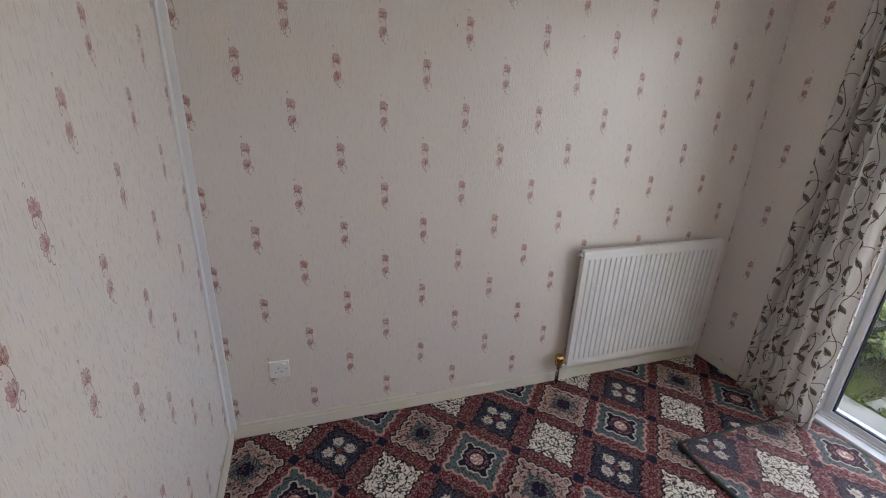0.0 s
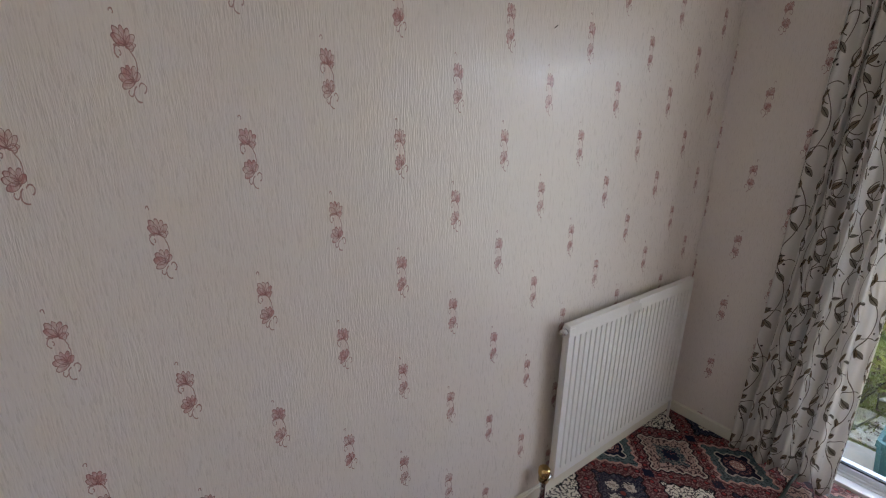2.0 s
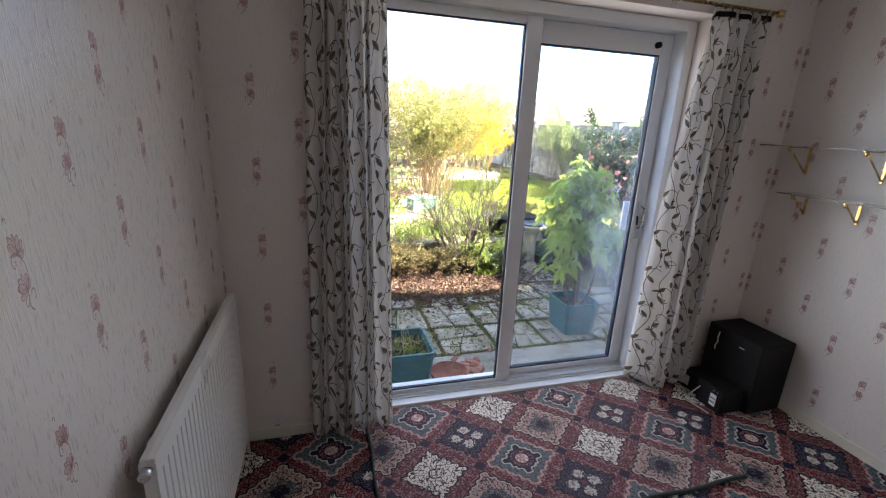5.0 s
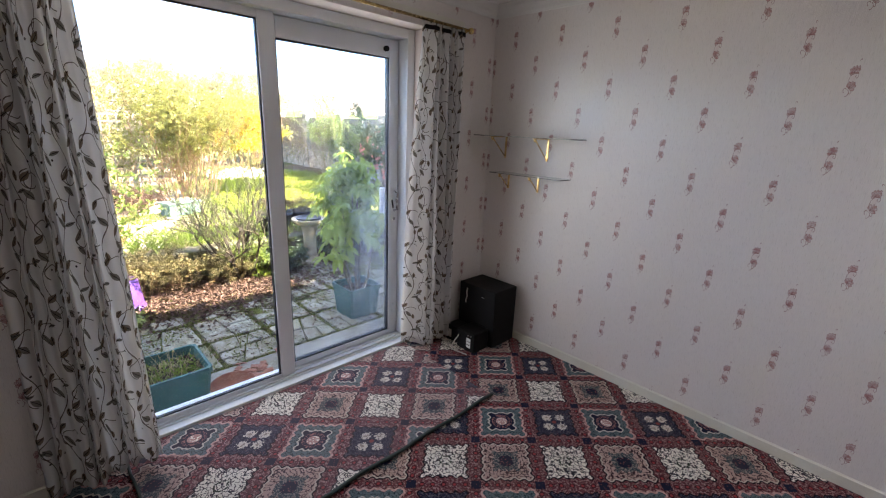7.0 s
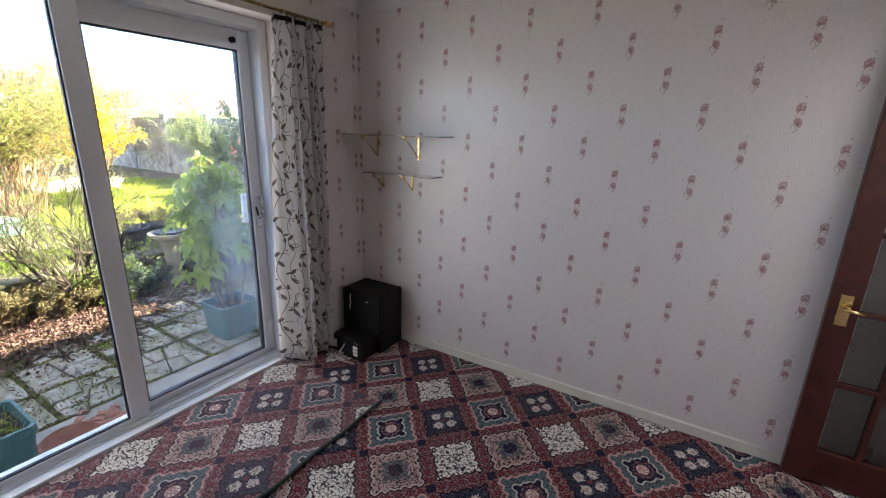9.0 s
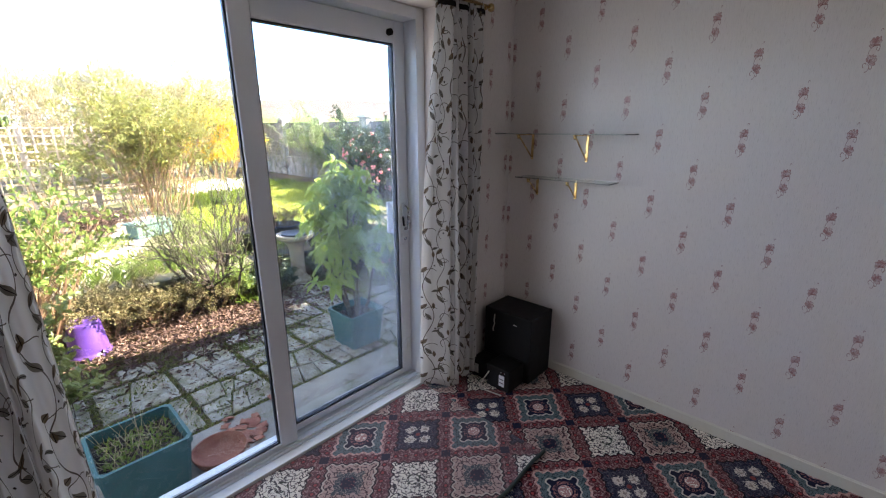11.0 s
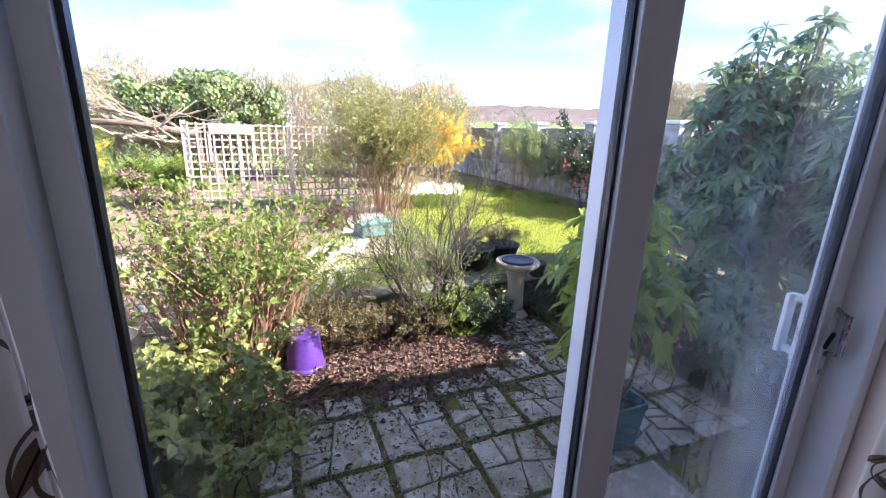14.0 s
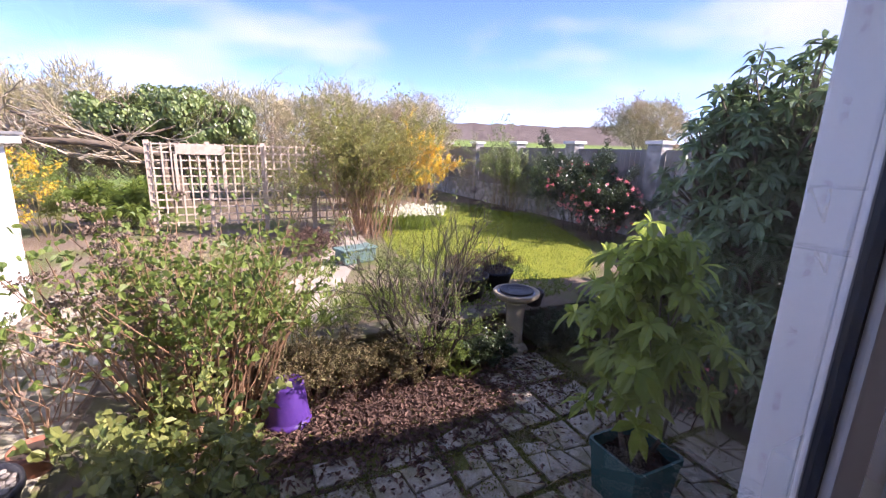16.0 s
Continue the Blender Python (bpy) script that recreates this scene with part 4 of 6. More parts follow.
def grow(bulk, rng, p, d, length, r, depth, nodes, sides=4, bend=0.25, lift=0.1, fork=(2, 3), shrink=0.62, spread=0.7):
    """A branch that wanders, forks and thins out; collects places for leaves."""
    n = 4
    pts = [p]
    for i in range(n):
        d = (d + rnd_dir(rng) * bend + Vector((0, 0, lift))).normalized()
        pts.append(pts[-1] + d * (length / n))
    r1 = r * 0.6
    bulk.tube(pts, r, r1, sides)
    for q in (pts[2:] if depth else pts[1:]):
        nodes.append((q, d, depth))
    if depth > 0:
        for _ in range(rng.randint(*fork)):
            k = rng.choice((2, 3, 4, 4))
            grow(bulk, rng, pts[k], (d + rnd_dir(rng) * spread).normalized(), length * shrink * rng.uniform(0.8, 1.2), r1 * 0.8, depth - 1, nodes, sides, bend, lift, fork, shrink, spread)


def shrub(name, at, label, category, seed, stems, height, lean, depth, r, wood, leaf=None, per=3, size=(0.05, 0.03), droop=0.1, low=0.0, long=False, kind_leaf="leaves", fork=(2, 3), base=0.1, bend=0.25, lift=0.1, group="", max_depth=9, scatter=0.02):
    rng = random.Random(seed)
    th = thing(name, at, label, category, group)
    wood_b, leaves, nodes = Bulk(), Bulk(), []
    for s in range(stems):
        a = rng.uniform(0, 2 * math.pi)
        o = Vector((math.cos(a), math.sin(a), 0))
        d = (Vector((0, 0, 1)) + o * lean * rng.uniform(0.2, 1.2)).normalized()
        grow(wood_b, rng, o * base * rng.random(), d, height * rng.uniform(0.42, 0.6), r * rng.uniform(0.7, 1.2), depth, nodes, bend=bend, lift=lift, fork=fork)
    wood_b.link("stems", wood, th)
    if leaf:
        for p, d, k in nodes:
            if p.z < low or k > max_depth:
                continue
            for _ in range(per):
                q = p + rnd_dir(rng) * scatter
                e = (d * 0.5 + rnd_dir(rng, 0.2)).normalized()
                L = size[0] * rng.uniform(0.6, 1.25)
                if long:
                    leaves.long_leaf(q, e, L, size[1] * rng.uniform(0.8, 1.2), Vector((0, 0, 1)), droop)
                elif size[1] > 0.03:
                    leaves.oval(q, e, L, size[1] * rng.uniform(0.8, 1.2), rnd_dir(rng, 1.0), 0.25, droop)
                else:
                    leaves.leaf(q, e, L, size[1] * rng.uniform(0.7, 1.2), rnd_dir(rng, 1.0), 0.2, droop)
        leaves.link(kind_leaf, leaf, th)
    return th, nodes, rng


# one sheet of ground out to the horizon, with the patio cut into it
gm = Mat("garden earth and grass", 0.95, spec=0.1)
gx, gy, _ = gm.pos()
far = (gx - 19.0).smooth(0.0, 4.0)
gn = gm.noise(1.1, 4)
earth = gm.mix(gn.smooth(0.35, 0.65), (0.10, 0.072, 0.05), (0.22, 0.17, 0.125))
earth = gm.mix(gm.noise(38, 3).smooth(0.45, 0.7), earth, (0.30, 0.24, 0.18))
earth = gm.mix((gm.noise(0.7, 2) + gm.noise(24, 2) * 0.4).smooth(0.68, 0.82) * 0.7, earth, (0.10, 0.14, 0.03))
field = gm.mix(gm.noise(0.05, 2), (0.10, 0.16, 0.035), (0.17, 0.22, 0.06))
gm.color(gm.mix(far, earth, field))
gm.bump(gm.noise(30, 4), 1.0, 0.02)
gb = bmesh.new()
xs, ys = [-400, -1.6, BACK, 20, 60, 400], [-400, -60, SIDE_S, SIDE_N, 60, 400]
gv = [[gb.verts.new((x, y, -0.01)) for y in ys] for x in xs]
for i in range(len(xs) - 1):
    for j in range(len(ys) - 1):
        if not (i == 1 and j == 2):
            gb.faces.new((gv[i][j], gv[i + 1][j], gv[i + 1][j + 1], gv[i][j + 1]))
solid("ground", gb, gm.mat, "bare earth and rough grass reaching to the fields", "ground")

pm = Mat("mossy patio bed", 0.95, spec=0.1)
mo = pm.noise(3.0, 4)
bed = pm.mix(mo.smooth(0.35, 0.62), (0.095, 0.075, 0.050), (0.115, 0.125, 0.032))
bed = pm.mix(pm.noise(40, 3).smooth(0.5, 0.75), bed, (0.15, 0.14, 0.05))
pm.color(bed)
pm.bump(pm.noise(45, 4), 1.0, 0.015)
solid("patio", box(2.80, BACK + 0.05, SIDE_S - 0.05, SIDE_N + 0.05, PZ - 0.1, PZ), pm.mat, "mossy sunken patio bed between the slabs", "patio")
cm = Mat("stained concrete", 0.9)
cn = cm.noise(2.2, 5)
con = cm.mix(cn.smooth(0.3, 0.7), (0.21, 0.195, 0.165), (0.38, 0.35, 0.295))
con = cm.mix((cm.noise(5, 4) + cm.noise(40, 2) * 0.3).smooth(0.68, 0.85) * 0.6, con, (0.10, 0.11, 0.035))
cm.color(con)
cm.bump(cm.noise(120, 3), 0.5, 0.004)
solid("pavement", box(2.80, 3.62, -1.32, SIDE_N, PZ - 0.05, PZ + 0.012, 0.004), cm.mat, "stained concrete strip along the house", "pavement")

sm = Mat("grey patio stone", 0.85)
sr = sm.random()
s1 = sm.mix(sr, (0.25, 0.225, 0.165), (0.37, 0.34, 0.27))
s1 = sm.mix((sm.noise(16, 5) * 0.65 + sm.noise(70, 3) * 0.35).smooth(0.47, 0.60) * 0.55, s1, (0.50, 0.47, 0.39))
s1 = sm.mix(sm.noise(6, 5).smooth(0.46, 0.64) * 0.60, s1, (0.185, 0.178, 0.075))
s1 = sm.mix((sm.noise(2.6, 3) * 0.6 + sm.noise(30, 3) * 0.4).smooth(0.48, 0.66) * 0.4, s1, (0.15, 0.12, 0.085))
sm.color(s1)
sm.bump(sm.noise(60, 4) + sm.noise(14, 2), 0.7, 0.006)
STONE = sm.mat
wm = Mat("damp retaining stone", 0.95)
w1 = wm.mix(wm.random(), (0.085, 0.070, 0.052), (0.18, 0.155, 0.12))
wm.color(wm.mix(wm.noise(7, 5).smooth(0.38, 0.6) * 0.8, w1, (0.070, 0.080, 0.025)))
wm.bump(wm.noise(35, 4), 0.9, 0.01)
WSTONE = wm.mat


def block_wall(name, x0, x1, y0, y1, z0, z1, label, along):
    """A low dry wall: a core with separate, uneven stones on its face and cap stones."""
    core = solid(name, box(x0, x1, y0, y1, z0, z1 - 0.03), WSTONE, label, "low wall")
    rng = random.Random(int(abs(x0 * 31 + y0 * 17) * 10))
    lo, hi = (x0, x1) if along == "x" else (y0, y1)
    face = (y0 if along == "x" else x0)
    for c in range(3):
        t = lo
        h0, h1 = z0 + (z1 - 0.04 - z0) * c / 3, z0 + (z1 - 0.04 - z0) * (c + 1) / 3
        while t < hi - 0.08:
            w = min(rng.uniform(0.16, 0.34), hi - t)
            p = rng.uniform(0.012, 0.035)
            if along == "x":
                b = box(t + 0.006, t + w - 0.006, face - p, face + 0.002, h0 + 0.005, h1 - 0.005, 0.008, 1)
            else:
                b = box(face - p, face + 0.002, t + 0.006, t + w - 0.006, h0 + 0.005, h1 - 0.005, 0.008, 1)
            part("stone", b, WSTONE, core)
            t += w
    t = lo
    while t < hi - 0.1:
        w = min(rng.uniform(0.35, 0.55), hi - t)
        dz = rng.uniform(-0.008, 0.008)
        if along == "x":
            b = box(t + 0.005, t + w - 0.005, y0 - 0.04, y1 + 0.02, z1 - 0.028 + dz, z1 + 0.012 + dz, 0.008, 1)
        else:
            b = box(x0 - 0.04, x1 + 0.02, t + 0.005, t + w - 0.005, z1 - 0.028 + dz, z1 + 0.012 + dz, 0.008, 1)
        part("cap_stone", b, WSTONE, core)
        t += w


block_wall("wall_patio_back", BACK, BACK + 0.20, -1.75, SIDE_N, PZ, 0.0, "low mossy stone wall holding the upper garden", "y")
block_wall("wall_patio_side", 2.86, BACK, SIDE_N, SIDE_N + 0.18, PZ, 0.0, "low mossy stone wall beside the upper paving", "x")
solid("wall_patio_south", box(2.80, BACK + 0.2, SIDE_S - 0.12, SIDE_S, PZ, 0.02, 0.01), WSTONE, "low edging wall of the flower bed", "low wall")
solid("garden_bank", box(BACK, BACK + 0.16, SIDE_S, -1.76, PZ - 0.02, -0.02, 0.01), EARTH, "earth bank at the patio's end", "bank")

# lawn with a curved edge
lb = bmesh.new()
outline = []
for i in range(28):
    a = 2 * math.pi * i / 28
    outline.append((10.4 + 3.6 * math.cos(a) + 0.25 * math.sin(3 * a), -3.55 + 2.15 * math.sin(a) - 0.22 * (3.6 * math.cos(a)) + 0.15 * math.cos(2 * a)))
ring = [lb.verts.new((x, y, -0.005)) for x, y in outline]
lb.faces.new(ring)
lm = Mat("mown lawn", 0.9, spec=0.15)
ln = lm.noise(1.3, 3)
lm.color(lm.mix(lm.noise(60, 3).smooth(0.3, 0.7) * 0.6 + ln * 0.3, (0.17, 0.21, 0.018), (0.33, 0.34, 0.04)))
lm.bump(lm.noise(150, 3), 1.0, 0.02)
solid("lawn", lb, lm.mat, "short yellow green lawn with a curved edge", "lawn")
rng = random.Random(5)
blades = Bulk()
for _ in range(16000):
    a, q = rng.uniform(0, 2 * math.pi), math.sqrt(rng.random()) * 1.03
    x = 10.4 + q * (3.6 * math.cos(a) + 0.25 * math.sin(3 * a))
    y = -3.55 + q * (2.15 * math.sin(a) - 0.22 * 3.6 * math.cos(a) + 0.15 * math.cos(2 * a))
    blades.leaf(Vector((x, y, -0.006)), rnd_dir(rng, 1.6), rng.uniform(0.03, 0.06), 0.008, rnd_dir(rng))
blades.link("grass", L_GRASS, None, "short grass blades over the lawn", "stuff")

# pale path on the upper level
ppm = plain("pale gravel path", (0.30, 0.25, 0.20), (0.46, 0.40, 0.33), 5, 0.95, bump=0.8, fine=60)
pb = bmesh.new()
side_a = [(6.3 + 0.8 * t, 0.75 - 0.25 * t + 0.18 * math.sin(t * 1.4), -0.004) for t in range(0, 7)]
side_b = [(x + 0.1, y - 0.75 - 0.05 * math.sin(x * 2), z) for x, y, z in side_a]
va, vb = [pb.verts.new(p) for p in side_a], [pb.verts.new(p) for p in side_b]
for i in range(6):
    pb.faces.new((va[i], va[i + 1], vb[i + 1], vb[i]))
bmesh.ops.recalc_face_normals(pb, faces=pb.faces)
solid("path", pb, ppm, "pale sunlit gravel path", "path")


# ---------------- unseen house shell, added for its shade ---
eave = box(-7.0, 3.02, -7.0, 7.0, CEIL + 0.14, CEIL + 0.26)
solid("roof_eaves", eave, ROOF, "flat grey eaves, unseen, added to shade the patio", "roof")
hw = box(LOBBY_W - 3.0, LOBBY_W - 0.14, -6.5, 6.5, 0.0, CEIL + 0.13)
solid("house_rooms_west", hw, WHITEW, "plain wall of the other rooms", "wall")
solid("house_wall_north", box(LOBBY_W - 0.13, OUT, N + 0.29, 6.5, -0.3, CEIL + 0.13), WHITEW, "plain outer wall of the house", "wall")
solid("house_wall_south", box(LOBBY_W - 0.13, OUT, -6.5, S - 0.29, -0.3, CEIL + 0.13), WHITEW, "plain outer wall of the house", "wall")
solid("house_plinth", box(2.60, 2.80, S - 0.28, N + 0.28, PZ - 0.05, -0.042), WHITEW, "white plinth under the patio door", "wall")


# ---------------- pots, saucer, bird bath ----------------
def square_pot(at, w, h, label, turn=0.0):
    t = thing("plant_pot", Matrix.Translation(at) @ pose(0, 0, 0, 0, 0, turn), label, "plant pot", "square teal pots")
    b = bmesh.new()
    a, c = w * 0.41, w * 0.48
    prof = [(a, 0), (c, h - 0.05), (c, h - 0.045), (w * 0.5, h - 0.042), (w * 0.5, h), (w * 0.46, h), (w * 0.45, h - 0.02), (a * 0.95, 0.03)]
    rows = []
    for r, z in prof:
        k = r * 0.12
        rows.append([b.verts.new((x, y, z)) for x, y in ((r - k, -r), (r, -r + k), (r, r - k), (r - k, r), (-r + k, r), (-r, r - k), (-r, -r + k), (-r + k, -r))])
    for lo, hi in zip(rows, rows[1:]):
        for i in range(8):
            b.faces.new((lo[i], lo[(i + 1) % 8], hi[(i + 1) % 8], hi[i]))
    b.faces.new(rows[0][::-1])
    b.faces.new(rows[-1])
    part("body", b, TEAL, t)
    s = bmesh.new()
    n = 10
    rngp = random.Random(int(w * 1000))
    q = w * 0.445
    g = [[s.verts.new(((i / n - 0.5) * 2 * q, (j / n - 0.5) * 2 * q, h - 0.07 + rngp.uniform(-0.014, 0.02))) for j in range(n + 1)] for i in range(n + 1)]
    for i in range(n):
        for j in range(n):
            s.faces.new((g[i][j], g[i + 1][j], g[i + 1][j + 1], g[i][j + 1]))
    part("soil", s, SOIL, t)
    return t


square_pot((3.375, 0.68, PZ + 0.012), 0.43, 0.315, "square teal plastic pot with dry weeds, on the concrete")
square_pot((3.915, -1.16, PZ), 0.38, 0.34, "square teal plastic pot holding a rhododendron")
# weeds in the first pot
wd = thing("pot_weeds", (3.375, 0.68, PZ + 0.24), "dry straw stalks and small green weeds in the pot", "weeds")
rng = random.Random(11)
st, gr = Bulk(), Bulk()
for _ in range(60):
    p = Vector((rng.uniform(-0.16, 0.16), rng.uniform(-0.16, 0.16), 0.0))
    d = rnd_dir(rng, 1.0)
    if d.z < 0.2:
        d.z = 0.4
    L = rng.uniform(0.06, 0.22)
    st.tube([p, p + d * L * 0.5, p + (d + rnd_dir(rng) * 0.5) * L], 0.0022, 0.001, 3)
for _ in range(520):
    p = Vector((rng.uniform(-0.17, 0.17), rng.uniform(-0.17, 0.17), rng.uniform(0.0, 0.03)))
    gr.leaf(p, rnd_dir(rng, 0.9), rng.uniform(0.02, 0.05), 0.012, rnd_dir(rng))
st.link("stalks", L_STRAW, wd)
gr.link("leaves", L_GRASS, wd)

sc = thing("pot_saucer", (3.29, 0.315, PZ + 0.012), "round terracotta saucer on the concrete", "saucer")
part("dish", lathe([(0.105, 0), (0.135, 0.012), (0.156, 0.064), (0.150, 0.068), (0.143, 0.064), (0.128, 0.016), (0.0, 0.012)], 32), TERRA, sc)
rng = random.Random(3)
for i in range(20):
    a = rng.uniform(0, 6.28)
    x, y = 3.42 + 0.10 * rng.gauss(0, 1), 0.10 + 0.07 * rng.gauss(0, 1)
    if i == 0:
        x, y = 3.62, -0.16
    sh = thing("pot_shard", pose(x, y, PZ + 0.022, rng.uniform(-14, 14), rng.uniform(-14, 14), math.degrees(a)), "broken piece of terracotta pot", "pot shard", "shards of a broken pot")
    b = bmesh.new()
    n, R, w0, z0 = 5, rng.uniform(0.05, 0.10), rng.uniform(0.5, 1.1), rng.uniform(0.04, 0.08)
    lo, hi = [], []
    for k in range(n + 1):
        t = w0 * (k / n - 0.5)
        for lst, r in ((lo, R), (hi, R + 0.008)):
            x0_, y0_ = r * math.sin(t), r * math.cos(t) - R * 0.95
            lst.append((b.verts.new((x0_, -z0 / 2 + rng.uniform(-0.006, 0.006), y0_)), b.verts.new((x0_, z0 / 2 + rng.uniform(-0.014, 0.014), y0_))))
    for k in range(n):
        b.faces.new((lo[k][0], lo[k][1], lo[k + 1][1], lo[k + 1][0]))
        b.faces.new((hi[k][0], hi[k + 1][0], hi[k + 1][1], hi[k][1]))
        for e in (0, 1):
            b.faces.new((lo[k][e], lo[k + 1][e], hi[k + 1][e], hi[k][e]))
    for k in (0, n):
        b.faces.new((lo[k][0], lo[k][1], hi[k][1], hi[k][0]))
    bmesh.ops.recalc_face_normals(b, faces=b.faces)
    part("piece", b, TERRA, sh)

pp = thing("plastic_bucket", (5.45, 0.63, PZ), "purple plastic pot standing upside down on dead leaves", "bucket")
part("body", lathe([(0.165, 0.0), (0.165, 0.035), (0.155, 0.04), (0.148, 0.06), (0.120, 0.31), (0.114, 0.325), (0.106, 0.325), (0.099, 0.312), (0.0, 0.310)], 36), PURPLE, pp)

bb = thing("bird_bath", (5.80, -1.60, PZ), "weathered stone bird bath with water, beside the low wall", "bird bath")
part("foot", lathe([(0.155, 0), (0.155, 0.05), (0.125, 0.07), (0.105, 0.11)], 8, False), CAST, bb)
part("column", lathe([(0.100, 0.10), (0.090, 0.16), (0.086, 0.34), (0.092, 0.44), (0.11, 0.52), (0.14, 0.56)], 12), CAST, bb)
part("basin", lathe([(0.11, 0.555), (0.18, 0.575), (0.225, 0.61), (0.235, 0.645), (0.228, 0.655), (0.205, 0.650), (0.18, 0.632), (0.0, 0.622)], 30), CAST, bb)
part("water", lathe([(0.0, 0.6395), (0.186, 0.640), (0.186, 0.641)], 30), WATER, bb)
part("dish", lathe([(0.14, 0.641), (0.17, 0.650), (0.172, 0.668), (0.162, 0.668), (0.150, 0.654), (0.0, 0.652)], 28), BLACKP, bb, "black plastic dish in the basin")


def round_pot(at, r, h, mat, label, fill=SOIL):
    t = thing("plant_pot", at, label, "plant pot")
    part("body", lathe([(r * 0.72, 0), (r * 0.95, h - 0.04), (r, h - 0.035), (r, h), (r * 0.93, h), (r * 0.9, h - 0.03), (0, h - 0.035)], 26), mat, t)
    part("soil", lathe([(0, h - 0.032), (r * 0.89, h - 0.03), (r * 0.86, h - 0.022)], 20), fill, t)
    return t


round_pot((6.55, -1.42, 0), 0.27, 0.27, BLACKP, "wide black plastic pot with a dead heather")
round_pot((6.75, -1.95, 0), 0.22, 0.22, BLACKP, "black plastic pot with dry stalks")
round_pot((6.05, -2.02, 0), 0.11, 0.16, BLACKP, "small black plastic plant pot")
stone_pot = round_pot((4.62, 1.98, 0), 0.20, 0.19, BLACKP, "dark glazed pot full of pebbles")
pbm = bmesh.new()
prng = random.Random(77)
for _ in range(90):
    a_, q_ = prng.uniform(0, 6.283), 0.165 * math.sqrt(prng.random())
    g_ = bmesh.ops.create_icosphere(pbm, subdivisions=1, radius=prng.uniform(0.012, 0.022))
    for v_ in g_["verts"]:
        v_.co = Vector((v_.co.x * 1.2 + q_ * math.cos(a_), v_.co.y + q_ * math.sin(a_), v_.co.z * 0.6 + 0.168))
for f_ in pbm.faces:
    f_.smooth = True
tagged(part("pebbles", pbm, plain("mixed pebbles", (0.12, 0.10, 0.085), (0.34, 0.31, 0.27), 30, 0.7, bump=0.4), stone_pot, "pale and brown pebbles"), "pale and brown pebbles", "", "", "stuff")
round_pot((4.98, 1.87, 0), 0.10, 0.13, TERRA, "small terracotta flower pot")
tr = thing("planter_trough", pose(8.45, -0.62, 0, 0, 0, 20), "pale teal plastic trough lying by the path", "planter")
part("body", box(-0.13, 0.13, -0.27, 0.27, 0.0, 0.21, 0.02), PALETEAL, tr)
part("rim", box(-0.155, 0.155, -0.295, 0.295, 0.195, 0.225, 0.01), PALETEAL, tr)


# ---------------- white outbuilding ----------------
def outbuilding():
    x0, x1, y0, y1, h = 4.9, 7.75, 2.76, 5.6, 1.62
    o = thing("outbuilding", (x1, y0, -0.02), "low white rendered outbuilding with a grey flat roof", "outbuilding")
    wx0, wx1, wz0, wz1 = -1.85, -0.79, 0.78, 1.44
    wl = box(x0 - x1, wx0, 0, y1 - y0, 0, h)
    box(wx1, 0, 0, y1 - y0, 0, h, bm=wl)
    box(wx0, wx1, 0, y1 - y0, 0, wz0, bm=wl)
    box(wx0, wx1, 0, y1 - y0, wz1, h, bm=wl)
    box(wx0, wx1, 0.12, y1 - y0, wz0, wz1, bm=wl)
    part("wall", wl, WHITEW, o)
    part("roof", box(x0 - x1 - 0.1, 0.10, -0.12, y1 - y0 + 0.1, h + 0.055, h + 0.085, 0.006), ROOF, o, "thin grey roof sheet")
    part("fascia", box(x0 - x1 - 0.08, 0.085, -0.10, -0.075, h - 0.02, h + 0.054, 0.004), WHITEW, o)
    part("soffit", box(x0 - x1, 0.08, -0.074, y1 - y0, h + 0.001, h + 0.053), WHITEW, o)
    win = part("window", box(wx0 + 0.002, wx1 - 0.002, 0.085, 0.118, wz0 + 0.002, wz1 - 0.002), DARKGL, o, "dark window pane")
    fr = box(wx0, wx0 + 0.05, 0.03, 0.09, wz0, wz1)
    box(wx1 - 0.05, wx1, 0.03, 0.09, wz0, wz1, bm=fr)
    box(wx0 + 0.05, wx1 - 0.05, 0.03, 0.09, wz1 - 0.05, wz1, bm=fr)
    box(wx0 + 0.05, wx1 - 0.05, 0.03, 0.09, wz0, wz0 + 0.05, bm=fr)
    box(wx0 + 0.05, wx1 - 0.05, 0.028, 0.09, wz1 - 0.24, wz1 - 0.19, bm=fr)
    part("frame", fr, UPVC, win, "white window frame")
    part("sill", box(wx0 - 0.08, wx1 + 0.28, -0.06, 0.03, wz0 - 0.10, wz0 - 0.04, 0.008), WHITEW, win)


outbuilding()


# ---------------- trellis ----------------
def trellis():
    x, y0, y1, h = 11.3, -1.4, 2.24, 1.62
    t = thing("trellis_fence", (x, y0, 0), "pale timber square trellis on posts, sunlit", "trellis")
    w = y1 - y0
    for k in range(5):
        y = w * k / 4
        part("post", box(-0.035, 0.035, y - 0.04, y + 0.04, 0, h + 0.03, 0.006), CEDAR, t)
    for k in range(11):
        z = 0.22 + k * 0.137
        part("lath", box(-0.052, -0.037, 0, w, z - 0.014, z + 0.014, 0.003, 1), CEDAR, t)
    n = int(w / 0.137)
    for k in range(n + 1):
        y = k * 0.137
        part("lath", box(-0.068, -0.054, y - 0.014, y + 0.014, 0.16, h, 0.003, 1), CEDAR, t)
    part("panel", box(-0.085, -0.070, w - 1.18, w - 0.42, h - 0.20, h - 0.04, 0.004), CEDAR, t, "plain top board")
    for y in (w - 1.18, w - 0.44):
        part("panel", box(-0.085, -0.070, y, y + 0.05, 0.75, h - 0.20, 0.004), CEDAR, t)


trellis()


